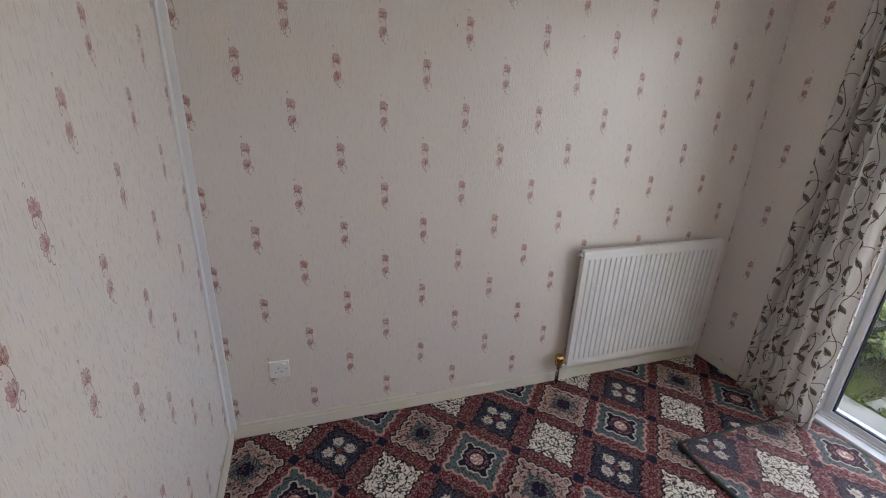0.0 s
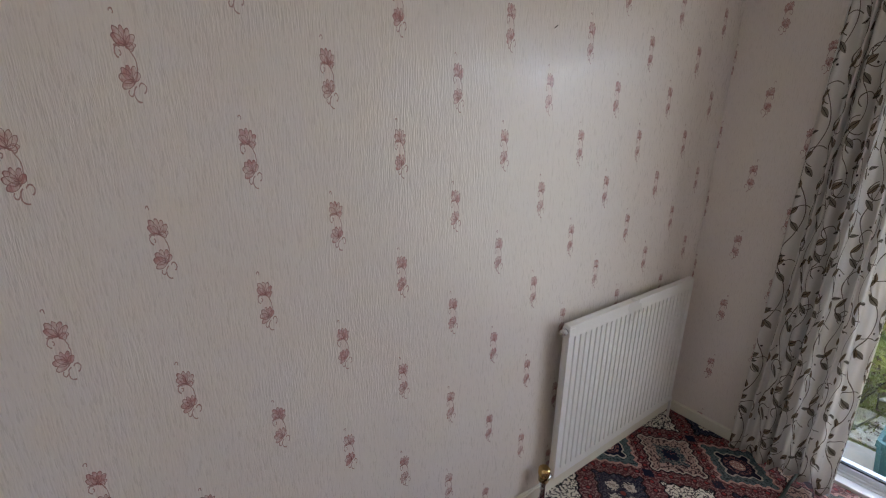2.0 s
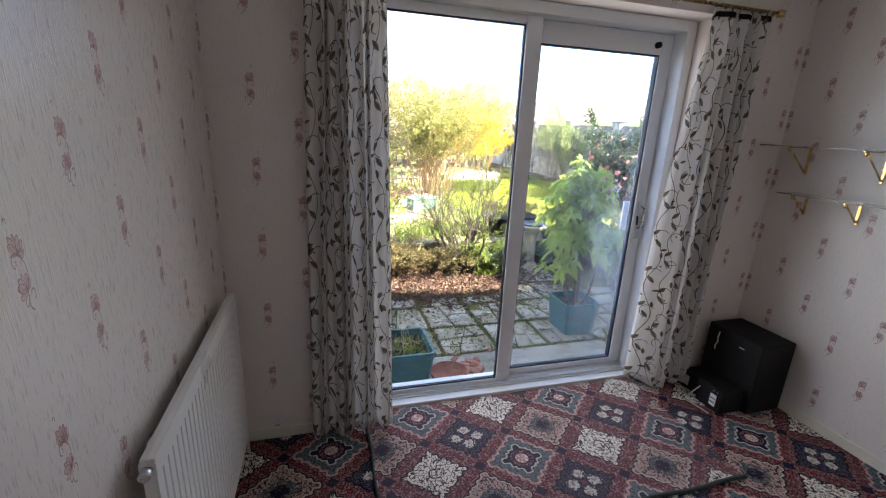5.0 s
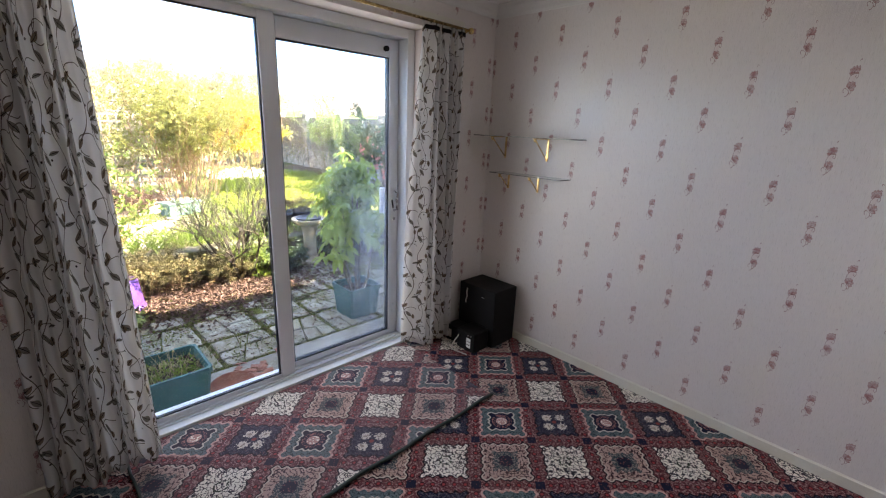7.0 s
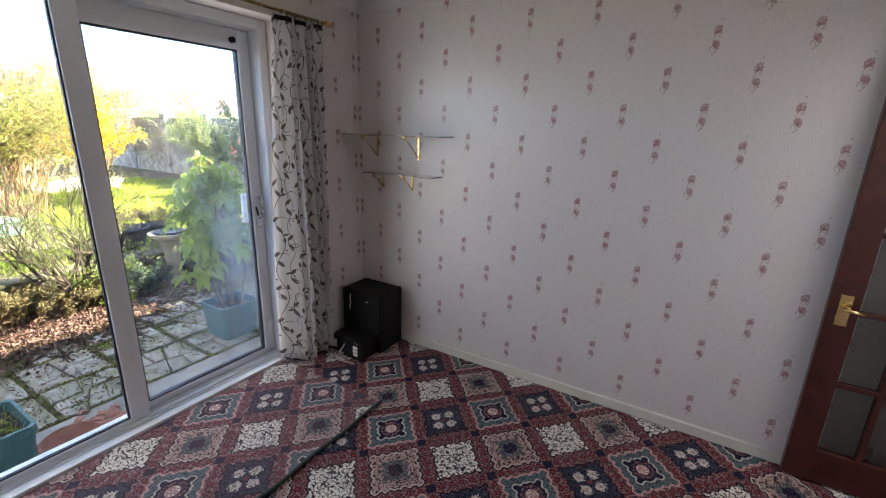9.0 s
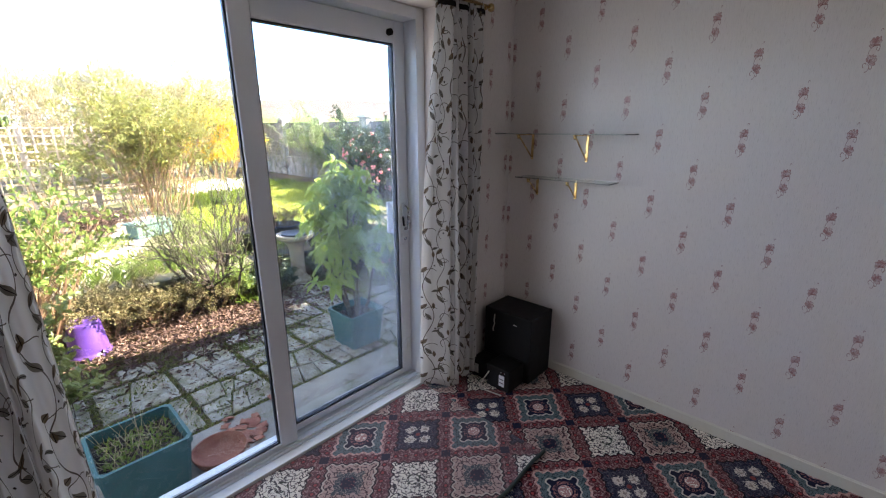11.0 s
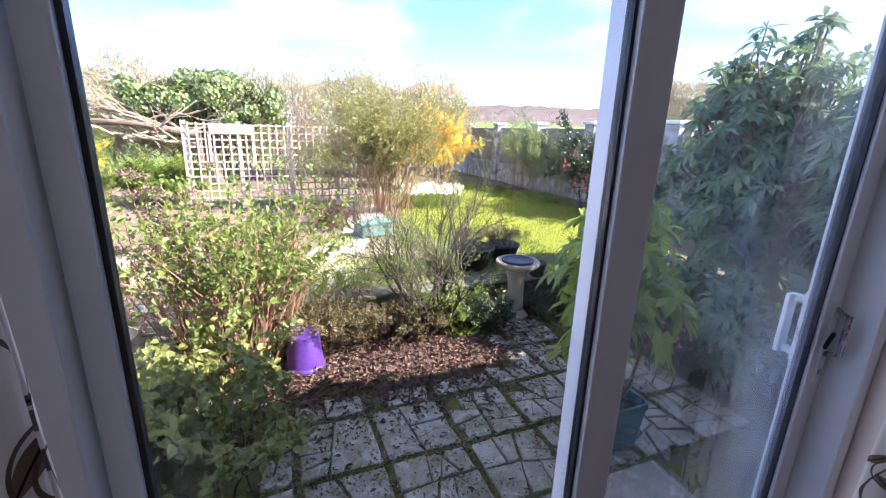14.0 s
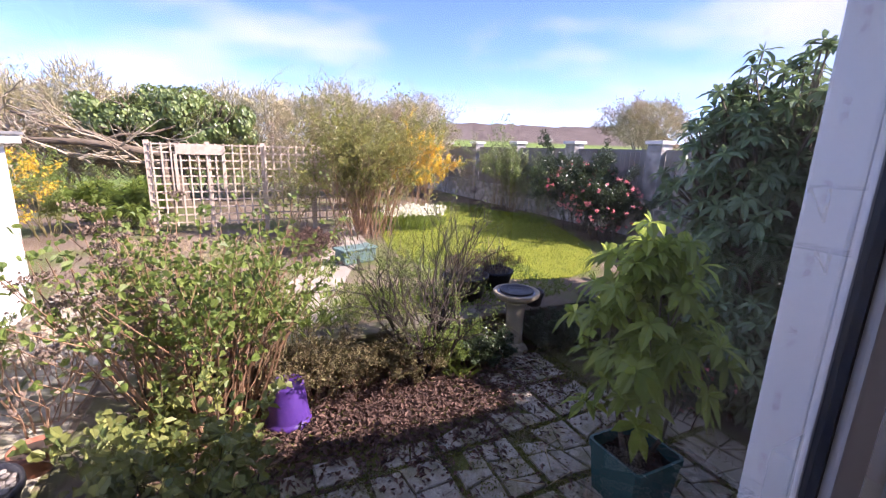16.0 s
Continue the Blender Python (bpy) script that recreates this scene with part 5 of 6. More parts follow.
# ---------------- boundary wall with piers and boards ----------------
def boundary():
    y, h = -6.55, 1.86
    xs_ = [3.6 + 2.36 * i for i in range(8)]
    b = thing("boundary_wall", (xs_[0], y, 0), "rendered boundary wall with white piers and grey boards", "garden wall")
    for i, x in enumerate(xs_):
        q = x - xs_[0]
        pier = part("pier", box(q - 0.16, q + 0.16, -0.14, 0.16, 0, h, 0.01), RENDERW, b, "flaking white pier")
        part("cap", box(q - 0.20, q + 0.20, -0.18, 0.20, h, h + 0.07, 0.012), WHITEW, pier, "white cap stone")
        if i < 7:
            part("low_wall", box(q + 0.16, q + 2.20, -0.05, 0.12, 0, 0.62, 0.008), RENDERW, b, "flaking rendered low wall")
            pan = part("fence_panel", box(q + 0.165, q + 2.195, 0.0, 0.03, 1.70, 1.76, 0.004), FENCE, b, "silver grey board panel")
            for k in range(16):
                a = q + 0.165 + k * 0.127
                part("board", box(a, a + 0.122, 0.004, 0.022, 0.62, 1.70, 0.003, 1), FENCE, pan)


boundary()


# ---------------- plants near the patio ----------------
# hydrangea with last year's dried heads
hy, nodes, rng = shrub("hydrangea_shrub", (5.62, 1.15, PZ), "large hydrangea with new leaves and dried brown heads", "shrub", 21, 120, 1.72, 0.60, 1, 0.009, TWIGR, L_HYD, 4, (0.052, 0.033), 0.15, 0.68, base=0.34, bend=0.10, lift=0.10, fork=(2, 3), max_depth=0, scatter=0.03)
heads = Bulk()
tips = [n for n in nodes if n[2] == 0 and n[0].z > 0.80 and n[0].y > 0.05]
rng.shuffle(tips)
for p, d, _ in tips[:55]:
    for _ in range(75):
        o = rnd_dir(rng)
        o.z *= 0.28
        heads.leaf(p + Vector((0, 0, 0.03)) + o * rng.uniform(0.02, 0.085), rnd_dir(rng, 0.5), 0.024, 0.018, rnd_dir(rng, 1))
heads.link("dried_heads", L_HYHEAD, hy, "flat dried brown flower heads")
shrub("hydrangea_shrub", (5.35, 1.95, 0.0), "hydrangea stems with dried heads over the side wall", "shrub", 23, 14, 0.95, 0.75, 2, 0.006, TWIGR, L_HYHEAD, 1, (0.032, 0.026), 0.1, 0.45, base=0.18)
shrub("euonymus_bush", (4.40, 1.18, PZ), "variegated green and yellow evergreen bush", "bush", 31, 20, 0.84, 0.46, 2, 0.006, TWIGD, L_EUO, 2, (0.060, 0.040), 0.1, 0.10, base=0.32, bend=0.3)
shrub("euonymus_bush", (4.90, 1.32, PZ), "variegated green and yellow evergreen bush", "bush", 32, 14, 0.68, 0.6, 2, 0.006, TWIGD, L_EUO, 2, (0.062, 0.042), 0.1, 0.10, base=0.2, bend=0.3)
shrub("bare_shrub", (5.70, -0.62, PZ), "dark twiggy shrub with few opening buds", "shrub", 41, 15, 1.28, 0.46, 3, 0.019, TWIGD, L_HYD, 1, (0.024, 0.014), 0.0, 0.35, base=0.10, bend=0.26, lift=0.07, fork=(3, 4))
shrub("heather_bush", (5.72, 0.05, PZ), "low brown heather bush in front of the wall", "bush", 51, 34, 0.42, 0.8, 2, 0.004, TWIGR, L_HEATH, 6, (0.028, 0.012), 0.0, 0.02, base=0.28)
shrub("heather_bush", (5.74, -0.40, PZ), "low brown heather bush in front of the wall", "bush", 52, 26, 0.38, 0.8, 2, 0.004, TWIGR, L_HEATH, 6, (0.028, 0.012), 0.0, 0.02, base=0.24)
shrub("heather_bush", (5.68, 0.42, PZ), "brown twiggy bush hiding the low wall", "bush", 54, 32, 0.52, 0.7, 2, 0.004, TWIGR, L_HEATH, 6, (0.030, 0.013), 0.0, 0.02, base=0.26)
shrub("heather_bush", (5.76, -0.82, PZ), "brown twiggy bush hiding the low wall", "bush", 55, 26, 0.46, 0.7, 2, 0.004, TWIGD, L_HYD, 5, (0.028, 0.014), 0.0, 0.02, base=0.22)
shrub("low_evergreen", (5.72, -2.05, PZ), "low dark evergreen against the earth bank", "bush", 56, 24, 0.40, 0.8, 2, 0.004, TWIGD, L_CAM, 6, (0.036, 0.022), 0.1, 0.02, base=0.24)
shrub("low_evergreen", (5.70, -2.50, PZ), "low dark evergreen against the earth bank", "bush", 57, 24, 0.42, 0.8, 2, 0.004, TWIGD, L_CAM, 6, (0.036, 0.022), 0.1, 0.02, base=0.24)
shrub("low_evergreen", (5.70, -1.10, PZ), "low dark evergreen at the foot of the wall", "bush", 53, 26, 0.36, 0.8, 2, 0.004, TWIGD, L_CAM, 6, (0.035, 0.022), 0.1, 0.02, base=0.2)


def whorled(name, at, label, seed, limbs, tips, centre, radii, hollow, r, leaf, size, whorl, droop, cone=0.0):
    """A rhododendron: limbs fork to tips spread through a dome, each tip with a whorl of drooping leaves."""
    rng = random.Random(seed)
    th = thing(name, at, label, "rhododendron")
    wood_b, leaves = Bulk(), Bulk()
    C = Vector(centre)
    forks = []
    for k in range(limbs):
        a = 6.283 * (k + rng.random() * 0.6) / limbs
        o = Vector((math.cos(a), math.sin(a), 0))
        mid = Vector((C.x * 0.6 + o.x * radii[0] * 0.35, C.y * 0.6 + o.y * radii[1] * 0.35, C.z * rng.uniform(0.5, 0.95)))
        foot = o * (0.03 + 0.06 * radii[0])
        wood_b.tube([foot, foot.lerp(mid, 0.4) + rnd_dir(rng) * 0.04, mid], r, r * 0.6, 6)
        forks.append(mid)
    for _ in range(tips):
        d = rnd_dir(rng, 0.12)
        q = rng.uniform(hollow, 1.0) * (0.88 + 0.16 * math.sin(5 * math.atan2(d.y, d.x) + 3 * d.z + seed))
        k = 1 - cone * max(0.0, d.z + 0.35)
        p = C + Vector((d.x * radii[0] * k, d.y * radii[1] * k, d.z * radii[2])) * q
        if p.z < 0.1:
            continue
        f = min(forks, key=lambda w: (w - p).length + rng.random() * 0.15)
        out = (p - C).normalized()
        mid = f.lerp(p, 0.55) - Vector((0, 0, 0.04)) + rnd_dir(rng) * 0.04
        wood_b.tube([f, mid, p], r * 0.42, r * 0.18, 4)
        axis = (out * 0.6 + Vector((0, 0, 1)) + rnd_dir(rng) * 0.35).normalized()
        side = axis.orthogonal().normalized()
        n = rng.randint(*whorl)
        a0 = rng.uniform(0, 6.28)
        for j in range(n):
            e = (Matrix.Rotation(a0 + 6.283 * j / n + rng.uniform(-0.2, 0.2), 3, axis) @ side + axis * rng.uniform(-0.15, 0.45)).normalized()
            leaves.long_leaf(p, e, size[0] * rng.uniform(0.75, 1.15), size[1] * rng.uniform(0.85, 1.15), axis, droop * rng.uniform(0.5, 1.3))
        for j in range(3):
            leaves.long_leaf(p, (axis + rnd_dir(rng) * 0.6).normalized(), size[0] * 0.6, size[1] * 0.7, rnd_dir(rng), 0.1)
    wood_b.link("stems", BARK, th)
    leaves.link("leaves", leaf, th)
    return th


whorled("potted_rhododendron", (3.915, -1.16, PZ + 0.26), "young rhododendron with drooping light green leaves in its pot", 61, 5, 112, (0.02, 0.06, 0.88), (0.54, 0.64, 0.66), 0.35, 0.016, L_POTRH, (0.130, 0.052), (6, 9), 0.60, 0.55)
whorled("rhododendron_tree", (5.00, -4.05, 0.0), "tall dark green rhododendron at the patio's edge", 62, 9, 620, (0, 0, 1.30), (0.95, 1.10, 1.50), 0.62, 0.04, L_RHODO, (0.17, 0.055), (7, 10), 0.5)
whorled("rhododendron_tree", (3.85, -4.10, 0.0), "tall dark green rhododendron at the patio's edge", 63, 8, 420, (0, 0, 1.15), (0.80, 1.05, 1.25), 0.62, 0.04, L_RHODO, (0.17, 0.055), (7, 10), 0.5)
az, azn, azr = shrub("azalea_bush", (4.35, -2.15, PZ), "low azalea with a few salmon pink flowers", "bush", 64, 16, 0.6, 0.8, 2, 0.005, TWIGD, L_CAM, 5, (0.03, 0.015), 0.0, 0.05, base=0.2)
azf = Bulk()
for p, d, _ in azn[::9]:
    for _ in range(5):
        azf.leaf(p, rnd_dir(azr, 0.3), 0.028, 0.020, rnd_dir(azr))
azf.link("flowers", L_PINK, az, "salmon pink azalea flowers", "stuff")
whorled("rhododendron_tree", (4.15, -2.58, PZ), "low dark rhododendron in the bed beside the patio", 66, 5, 130, (0, 0, 0.48), (0.50, 0.34, 0.52), 0.5, 0.02, L_RHODO, (0.14, 0.045), (6, 9), 0.5)
whorled("rhododendron_tree", (4.75, -2.62, PZ), "low dark rhododendron in the bed beside the patio", 65, 5, 150, (0, 0, 0.50), (0.55, 0.40, 0.55), 0.5, 0.02, L_RHODO, (0.14, 0.045), (6, 9), 0.5)

# ---------------- the upper garden ----------------
shrub("flowering_shrub", (10.35, -1.20, 0), "tall twiggy shrub with fresh yellow green leaves", "shrub", 71, 64, 2.05, 0.36, 3, 0.012, TWIGR, L_YEL, 2, (0.062, 0.034), 0.0, 0.32, base=0.62, bend=0.15, lift=0.03, scatter=0.03)
shrub("flowering_shrub", (10.75, 0.05, 0), "thin twiggy shrub against the trellis", "shrub", 72, 8, 1.25, 0.5, 3, 0.009, TWIGY, L_YEL, 2, (0.045, 0.022), 0.0, 0.3, base=0.35, bend=0.17, scatter=0.04)
shrub("forsythia_bush", (13.2, -3.55, 0), "forsythia in full orange yellow bloom", "bush", 73, 22, 1.85, 0.35, 3, 0.010, TWIGR, L_FOR, 5, (0.055, 0.035), 0.0, 0.7, base=0.3, bend=0.16, scatter=0.05)
shrub("forsythia_bush", (10.6, 4.35, 0), "yellow forsythia behind the outbuilding", "bush", 74, 16, 1.5, 0.4, 3, 0.010, TWIGR, L_FOR, 4, (0.05, 0.03), 0.0, 0.4, base=0.3, scatter=0.05)
shrub("border_shrub", (11.8, 3.9, 0), "tangled olive brown border shrub", "shrub", 75, 26, 1.25, 0.8, 3, 0.008, TWIGY, L_HYD, 2, (0.05, 0.03), 0.0, 0.1, base=0.6)
shrub("border_shrub", (12.2, 3.0, 0), "mass of green and straw coloured perennials", "shrub", 76, 40, 0.85, 0.7, 2, 0.006, TWIGY, L_GRASS, 6, (0.16, 0.016), 0.3, 0.05, base=0.7)
shrub("grass_tussock", (9.25, -0.15, 0), "rusty brown dead fern tussock", "tussock", 77, 60, 0.42, 1.2, 1, 0.003, TWIGR, L_DRY, 5, (0.07, 0.012), 0.1, 0.0, base=0.3)
shrub("camellia_bush", (9.45, -5.75, 0), "dark camellia covered in pink flowers", "bush", 81, 16, 1.55, 0.55, 3, 0.010, TWIGD, L_CAM, 6, (0.07, 0.04), 0.1, 0.15, base=0.35, scatter=0.05)
shrub("camellia_bush", (8.45, -5.45, 0), "low camellia with pale apricot flowers", "bush", 82, 14, 1.15, 0.6, 3, 0.009, TWIGD, L_CAM, 5, (0.06, 0.035), 0.1, 0.15, base=0.35, scatter=0.05)
rng = random.Random(83)
for cx, cy, cz, sx, n, nm in ((9.45, -5.75, 0.95, 0.74, 130, "camellia_flowers"), (8.45, -5.45, 0.72, 0.66, 70, "camellia_flowers")):
    fl = Bulk()
    for _ in range(n):
        o = rnd_dir(rng)
        c = Vector((cx + o.x * sx, cy + o.y * sx, cz + o.z * 0.5))
        for _ in range(9):
            fl.leaf(c, rnd_dir(rng), 0.045, 0.042, rnd_dir(rng))
    fl.link(nm, L_PINK, None, "pink camellia flowers over the bush", "stuff")
for i, (x, h) in enumerate(((12.4, 1.7), (13.3, 1.95), (11.4, 1.3))):
    shrub("wall_shrub", (x, -6.15, 0), "climbing evergreen shrub against the boundary wall", "shrub", 90 + i, 14, h, 0.28, 3, 0.010, TWIG, L_IVY, 3, (0.06, 0.03), 0.1, 0.2, base=0.25, scatter=0.05)

# daffodils
df = thing("daffodil_clump", (10.85, -2.45, 0), "clump of white daffodils at the lawn's edge", "daffodils")
rng = random.Random(101)
lv, fl = Bulk(), Bulk()
for _ in range(900):
    a, q = rng.uniform(0, 6.283), math.sqrt(rng.random())
    p = Vector((0.42 * q * math.cos(a), 0.72 * q * math.sin(a), 0))
    lv.leaf(p, rnd_dir(rng, 2.2), rng.uniform(0.22, 0.38), 0.016, rnd_dir(rng), 0.1, 0.05)
for _ in range(210):
    a, q = rng.uniform(0, 6.283), math.sqrt(rng.random())
    p = Vector((0.42 * q * math.cos(a), 0.72 * q * math.sin(a), rng.uniform(0.30, 0.46)))
    for k in range(6):
        e = Vector((-0.55, math.cos(k * 1.047), math.sin(k * 1.047))).normalized()
        fl.leaf(p, e, 0.058, 0.038, rnd_dir(rng))
lv.link("leaves", L_GRASS, df)
fl.link("blooms", L_DAFF, df, "white daffodil blooms", "stuff")
for i, (x, y) in enumerate(((11.6, -1.6), (12.7, -4.9), (11.3, -5.5), (10.6, -5.5), (6.9, 0.55), (6.5, -0.35), (6.35, 0.35), (6.7, -0.85), (5.55, -0.85), (13.6, -4.6))):
    cl = thing("grass_clump", (x, y, 0 if x > 5.9 else PZ), "clump of green bulb leaves", "plant clump", "bulb clumps")
    b = Bulk()
    for _ in range(170 if x > 5.9 else 40):
        p = Vector((rng.gauss(0, 0.16 if x > 5.9 else 0.05), rng.gauss(0, 0.2 if x > 5.9 else 0.05), 0))
        b.leaf(p, rnd_dir(rng, 1.5), rng.uniform(0.12, 0.28), 0.014, rnd_dir(rng), 0.1, 0.15)
    b.link("leaves", L_GRASS, cl)
gc = Bulk()
for _ in range(5200):
    x, y = rng.uniform(6.2, 8.6), rng.uniform(-2.9, 0.2)
    if noise.noise(Vector((x * 1.4, y * 1.4, 0.5))) < -0.05:
        continue
    gc.leaf(Vector((x, y, -0.012)), rnd_dir(rng, 0.9), rng.uniform(0.04, 0.12), 0.018, rnd_dir(rng), 0.1, 0.1)
gc.link("ground_cover", L_GRASS, None, "low weeds and bulb leaves on the upper bed", "stuff")
dk = Bulk()
for _ in range(2600):
    x, y = rng.uniform(6.2, 10.8), rng.uniform(0.6, 2.6)
    dk.leaf(Vector((x, y, -0.008)), rnd_dir(rng, 0.5), rng.uniform(0.04, 0.14), 0.016, rnd_dir(rng), 0.2)
dk.link("dry_stems", L_STRAW, None, "dry stems and straw over the sunlit bed", "stuff")
# dead heather and stalks in the black pots
for x, y, z, s in ((6.55, -1.42, 0.24, 111), (6.75, -1.95, 0.19, 112)):
    shrub("dead_heather", (x, y, z), "dry brown heather in the black pot", "dead plant", s, 30, 0.26, 1.0, 2, 0.003, TWIG, L_DRY, 3, (0.02, 0.008), 0.0, 0.0, base=0.18)
sk2 = thing("dry_stalks", (6.75, -1.95, 0.19), "thin pale dry stalks standing in the pot", "stalks")
for _ in range(7):
    p = Vector((rng.uniform(-0.14, 0.14), rng.uniform(-0.14, 0.14), -0.003))
    q = p + Vector((rng.uniform(-0.2, 0.2), rng.uniform(-0.2, 0.2), rng.uniform(0.35, 0.6)))
    part("stalk", sweep([p, (p + q) / 2 + Vector((0.02, 0, 0)), q], 0.003, 5, r1=0.0015), L_STRAW, sk2)

# ---------------- hedge, ivy tree and far trees ----------------
for i in range(13):
    y = 7.6 - i * 1.08
    x = 17.0 + 0.5 * math.sin(i * 1.7)
    h = 3.36 + 0.32 * math.sin(i * 2.3) - (0.35 if 3 < i < 7 else 0.0)
    hd, hn, hr = shrub("hedge_tree", (x, y, 0), "bare pale hedge tree, hard pruned", "tree", 120 + i, 8, h * 0.92, 0.34, 4, 0.040, TWIG, L_YEL if i % 3 == 0 else L_HEAD, 1, (0.07, 0.028), 0.0, 0.3, base=0.5, bend=0.40, lift=0.0, fork=(2, 4), group="row of pruned hedge trees", scatter=0.08)
    tw = Bulk()
    for _ in range(3600):
        o = rnd_dir(hr, 0.1)
        q = hr.uniform(0.45, 1.0) ** 0.6
        p = Vector((o.x * 0.75 * q, o.y * 0.95 * q, h * 0.56 + o.z * h * 0.42 * q))
        e = (o * 0.5 + rnd_dir(hr, 0.5)).normalized()
        tw.leaf(p, e, hr.uniform(0.14, 0.38), hr.uniform(0.016, 0.032), rnd_dir(hr), 0.3)
    tw.link("twigs", L_TWIGS, hd)
iv = thing("ivy_tree", (15.2, 2.2, 0), "thick trunked tree smothered in bright green ivy", "tree")
rng = random.Random(140)
wb, lf, nd = Bulk(), Bulk(), []
wb.tube([Vector((0, 0, 0)), Vector((0.05, 0.1, 0.9)), Vector((0, -0.1, 1.9))], 0.20, 0.15, 8)
for k in range(18):
    a = 6.283 * k / 18
    grow(wb, rng, Vector((0, 0.5 * math.sin(a), 1.25 + 0.5 * rng.random())), Vector((0.35 * math.cos(a), 1.25 * math.sin(a), rng.uniform(0.15, 0.7))).normalized(), 0.78, 0.07, 2, nd, 5, 0.2, 0.05)
for k in range(54):
    a = 6.283 * k / 54 + rng.uniform(-0.3, 0.3)
    q = rng.uniform(0.25, 1.0)
    c = Vector((0.55 * q * math.cos(a), 1.85 * q * math.sin(a), 2.12 + rng.uniform(-0.60, 0.60) * (1.15 - 0.6 * q)))
    R = rng.uniform(0.20, 0.38)
    for _ in range(330):
        o = rnd_dir(rng)
        t_ = (o.orthogonal() + rnd_dir(rng) * 0.5 - Vector((0, 0, 0.6))).normalized()
        lf.leaf(c + o * R * rng.uniform(0.75, 1.08), t_, rng.uniform(0.07, 0.12), 0.085, (o + rnd_dir(rng) * 0.5).normalized(), 0.1, 0.1)
wb.link("trunk", BARK, iv)
lf.link("crown", L_IVY, iv)
# cut branches lying by the hedge
lg = thing("fallen_branches", (14.2, 4.6, 0.0), "pile of sawn pale branches leaning in the hedge", "branches")
for a, b, r in (((0, -2.2, 1.35), (0.4, 1.9, 1.75), 0.085), ((0.2, -1.6, 1.45), (0.6, 0.5, 2.15), 0.05), ((0.1, 0.2, 1.55), (0.5, 2.4, 2.35), 0.05), ((0, -2.2, 0), (0, -2.2, 1.4), 0.11), ((0.4, 1.8, 0.0), (0.4, 1.9, 1.8), 0.09), ((0.3, -0.8, 1.5), (0.4, -2.5, 2.0), 0.04)):
    A, B = Vector(a), Vector(b)
    part("branch", sweep([A, A.lerp(B, 0.35) + Vector((0, 0, 0.07)), A.lerp(B, 0.7) - Vector((0, 0, 0.05)), B], r, 8, r1=r * 0.6), BARK, lg)
trng = random.Random(145)
tangle, tn = Bulk(), []
for _ in range(26):
    p = Vector((trng.uniform(-0.3, 0.6), trng.uniform(-2.3, 2.2), trng.uniform(1.0, 1.7)))
    d = Vector((trng.uniform(-0.3, 0.3), trng.choice((-1, 1)) * trng.uniform(0.5, 1.0), trng.uniform(-0.15, 0.6))).normalized()
    grow(tangle, trng, p, d, trng.uniform(0.7, 1.5), trng.uniform(0.018, 0.045), 2, tn, 5, 0.28, 0.03)
tangle.link("tangle", TWIG, lg, "tangle of thin cut twigs")
ft, fn, fr_ = shrub("round_tree", (27.0, -28.3, 0), "round headed bare tree beyond the wall", "tree", 150, 7, 5.4, 0.55, 4, 0.10, TWIG, L_HEAD, 1, (0.16, 0.08), 0.0, 2.2, base=0.3, bend=0.25, lift=0.02, fork=(3, 4), scatter=0.2)
crown = Bulk()
for _ in range(5200):
    o = rnd_dir(fr_, 0.15)
    q = fr_.uniform(0.35, 1.0) ** 0.6
    crown.leaf(Vector((o.x * 2.9 * q, o.y * 2.9 * q, 3.9 + o.z * 1.75 * q)), (o * 0.7 + rnd_dir(fr_, 0.4)).normalized(), fr_.uniform(0.3, 0.7), fr_.uniform(0.025, 0.045), rnd_dir(fr_), 0.3)
crown.link("twigs", L_TWIGS, ft)

# wooded hill and fields on the horizon
hb = bmesh.new()
rows = []
for j in range(9):
    row = []
    for i in range(187):
        y = -330 + i * 3.0
        t = j / 8
        k_ = min(1.0, max(0.0, (-y - 78) / 46.0))
        ridge = (4 + 15 * k_ * k_ * (3 - 2 * k_) + 0.8 * math.sin(y * 0.03)) * math.hypot(265, y) / 285
        bump_ = (noise.noise(Vector((i * 0.45, j * 0.7, 0.3))) * 1.4 + noise.noise(Vector((i * 1.7, j * 1.3, 5.3))) * 0.8) * t
        row.append(hb.verts.new((230 + 70 * t, y, ridge * math.sin(t * math.pi / 2) + bump_ - 0.5)))
    rows.append(row)
for a, b in zip(rows, rows[1:]):
    for i in range(186):
        hb.faces.new((a[i], a[i + 1], b[i + 1], b[i])).smooth = True
hm = Mat("bare winter woodland", 0.95, spec=0.05)
_, _, hz_ = hm.pos()
wood = hm.mix((hm.noise(0.35, 5) * 0.6 + hm.noise(1.6, 3) * 0.4).smooth(0.38, 0.62), (0.075, 0.062, 0.058), (0.17, 0.14, 0.128))
hm.color(hm.mix(hz_.smooth(6.5, 8.5), (0.14, 0.20, 0.06), wood))
solid("backdrop", hb, hm.mat, "distant hill with bare woodland and a green field", "hill")

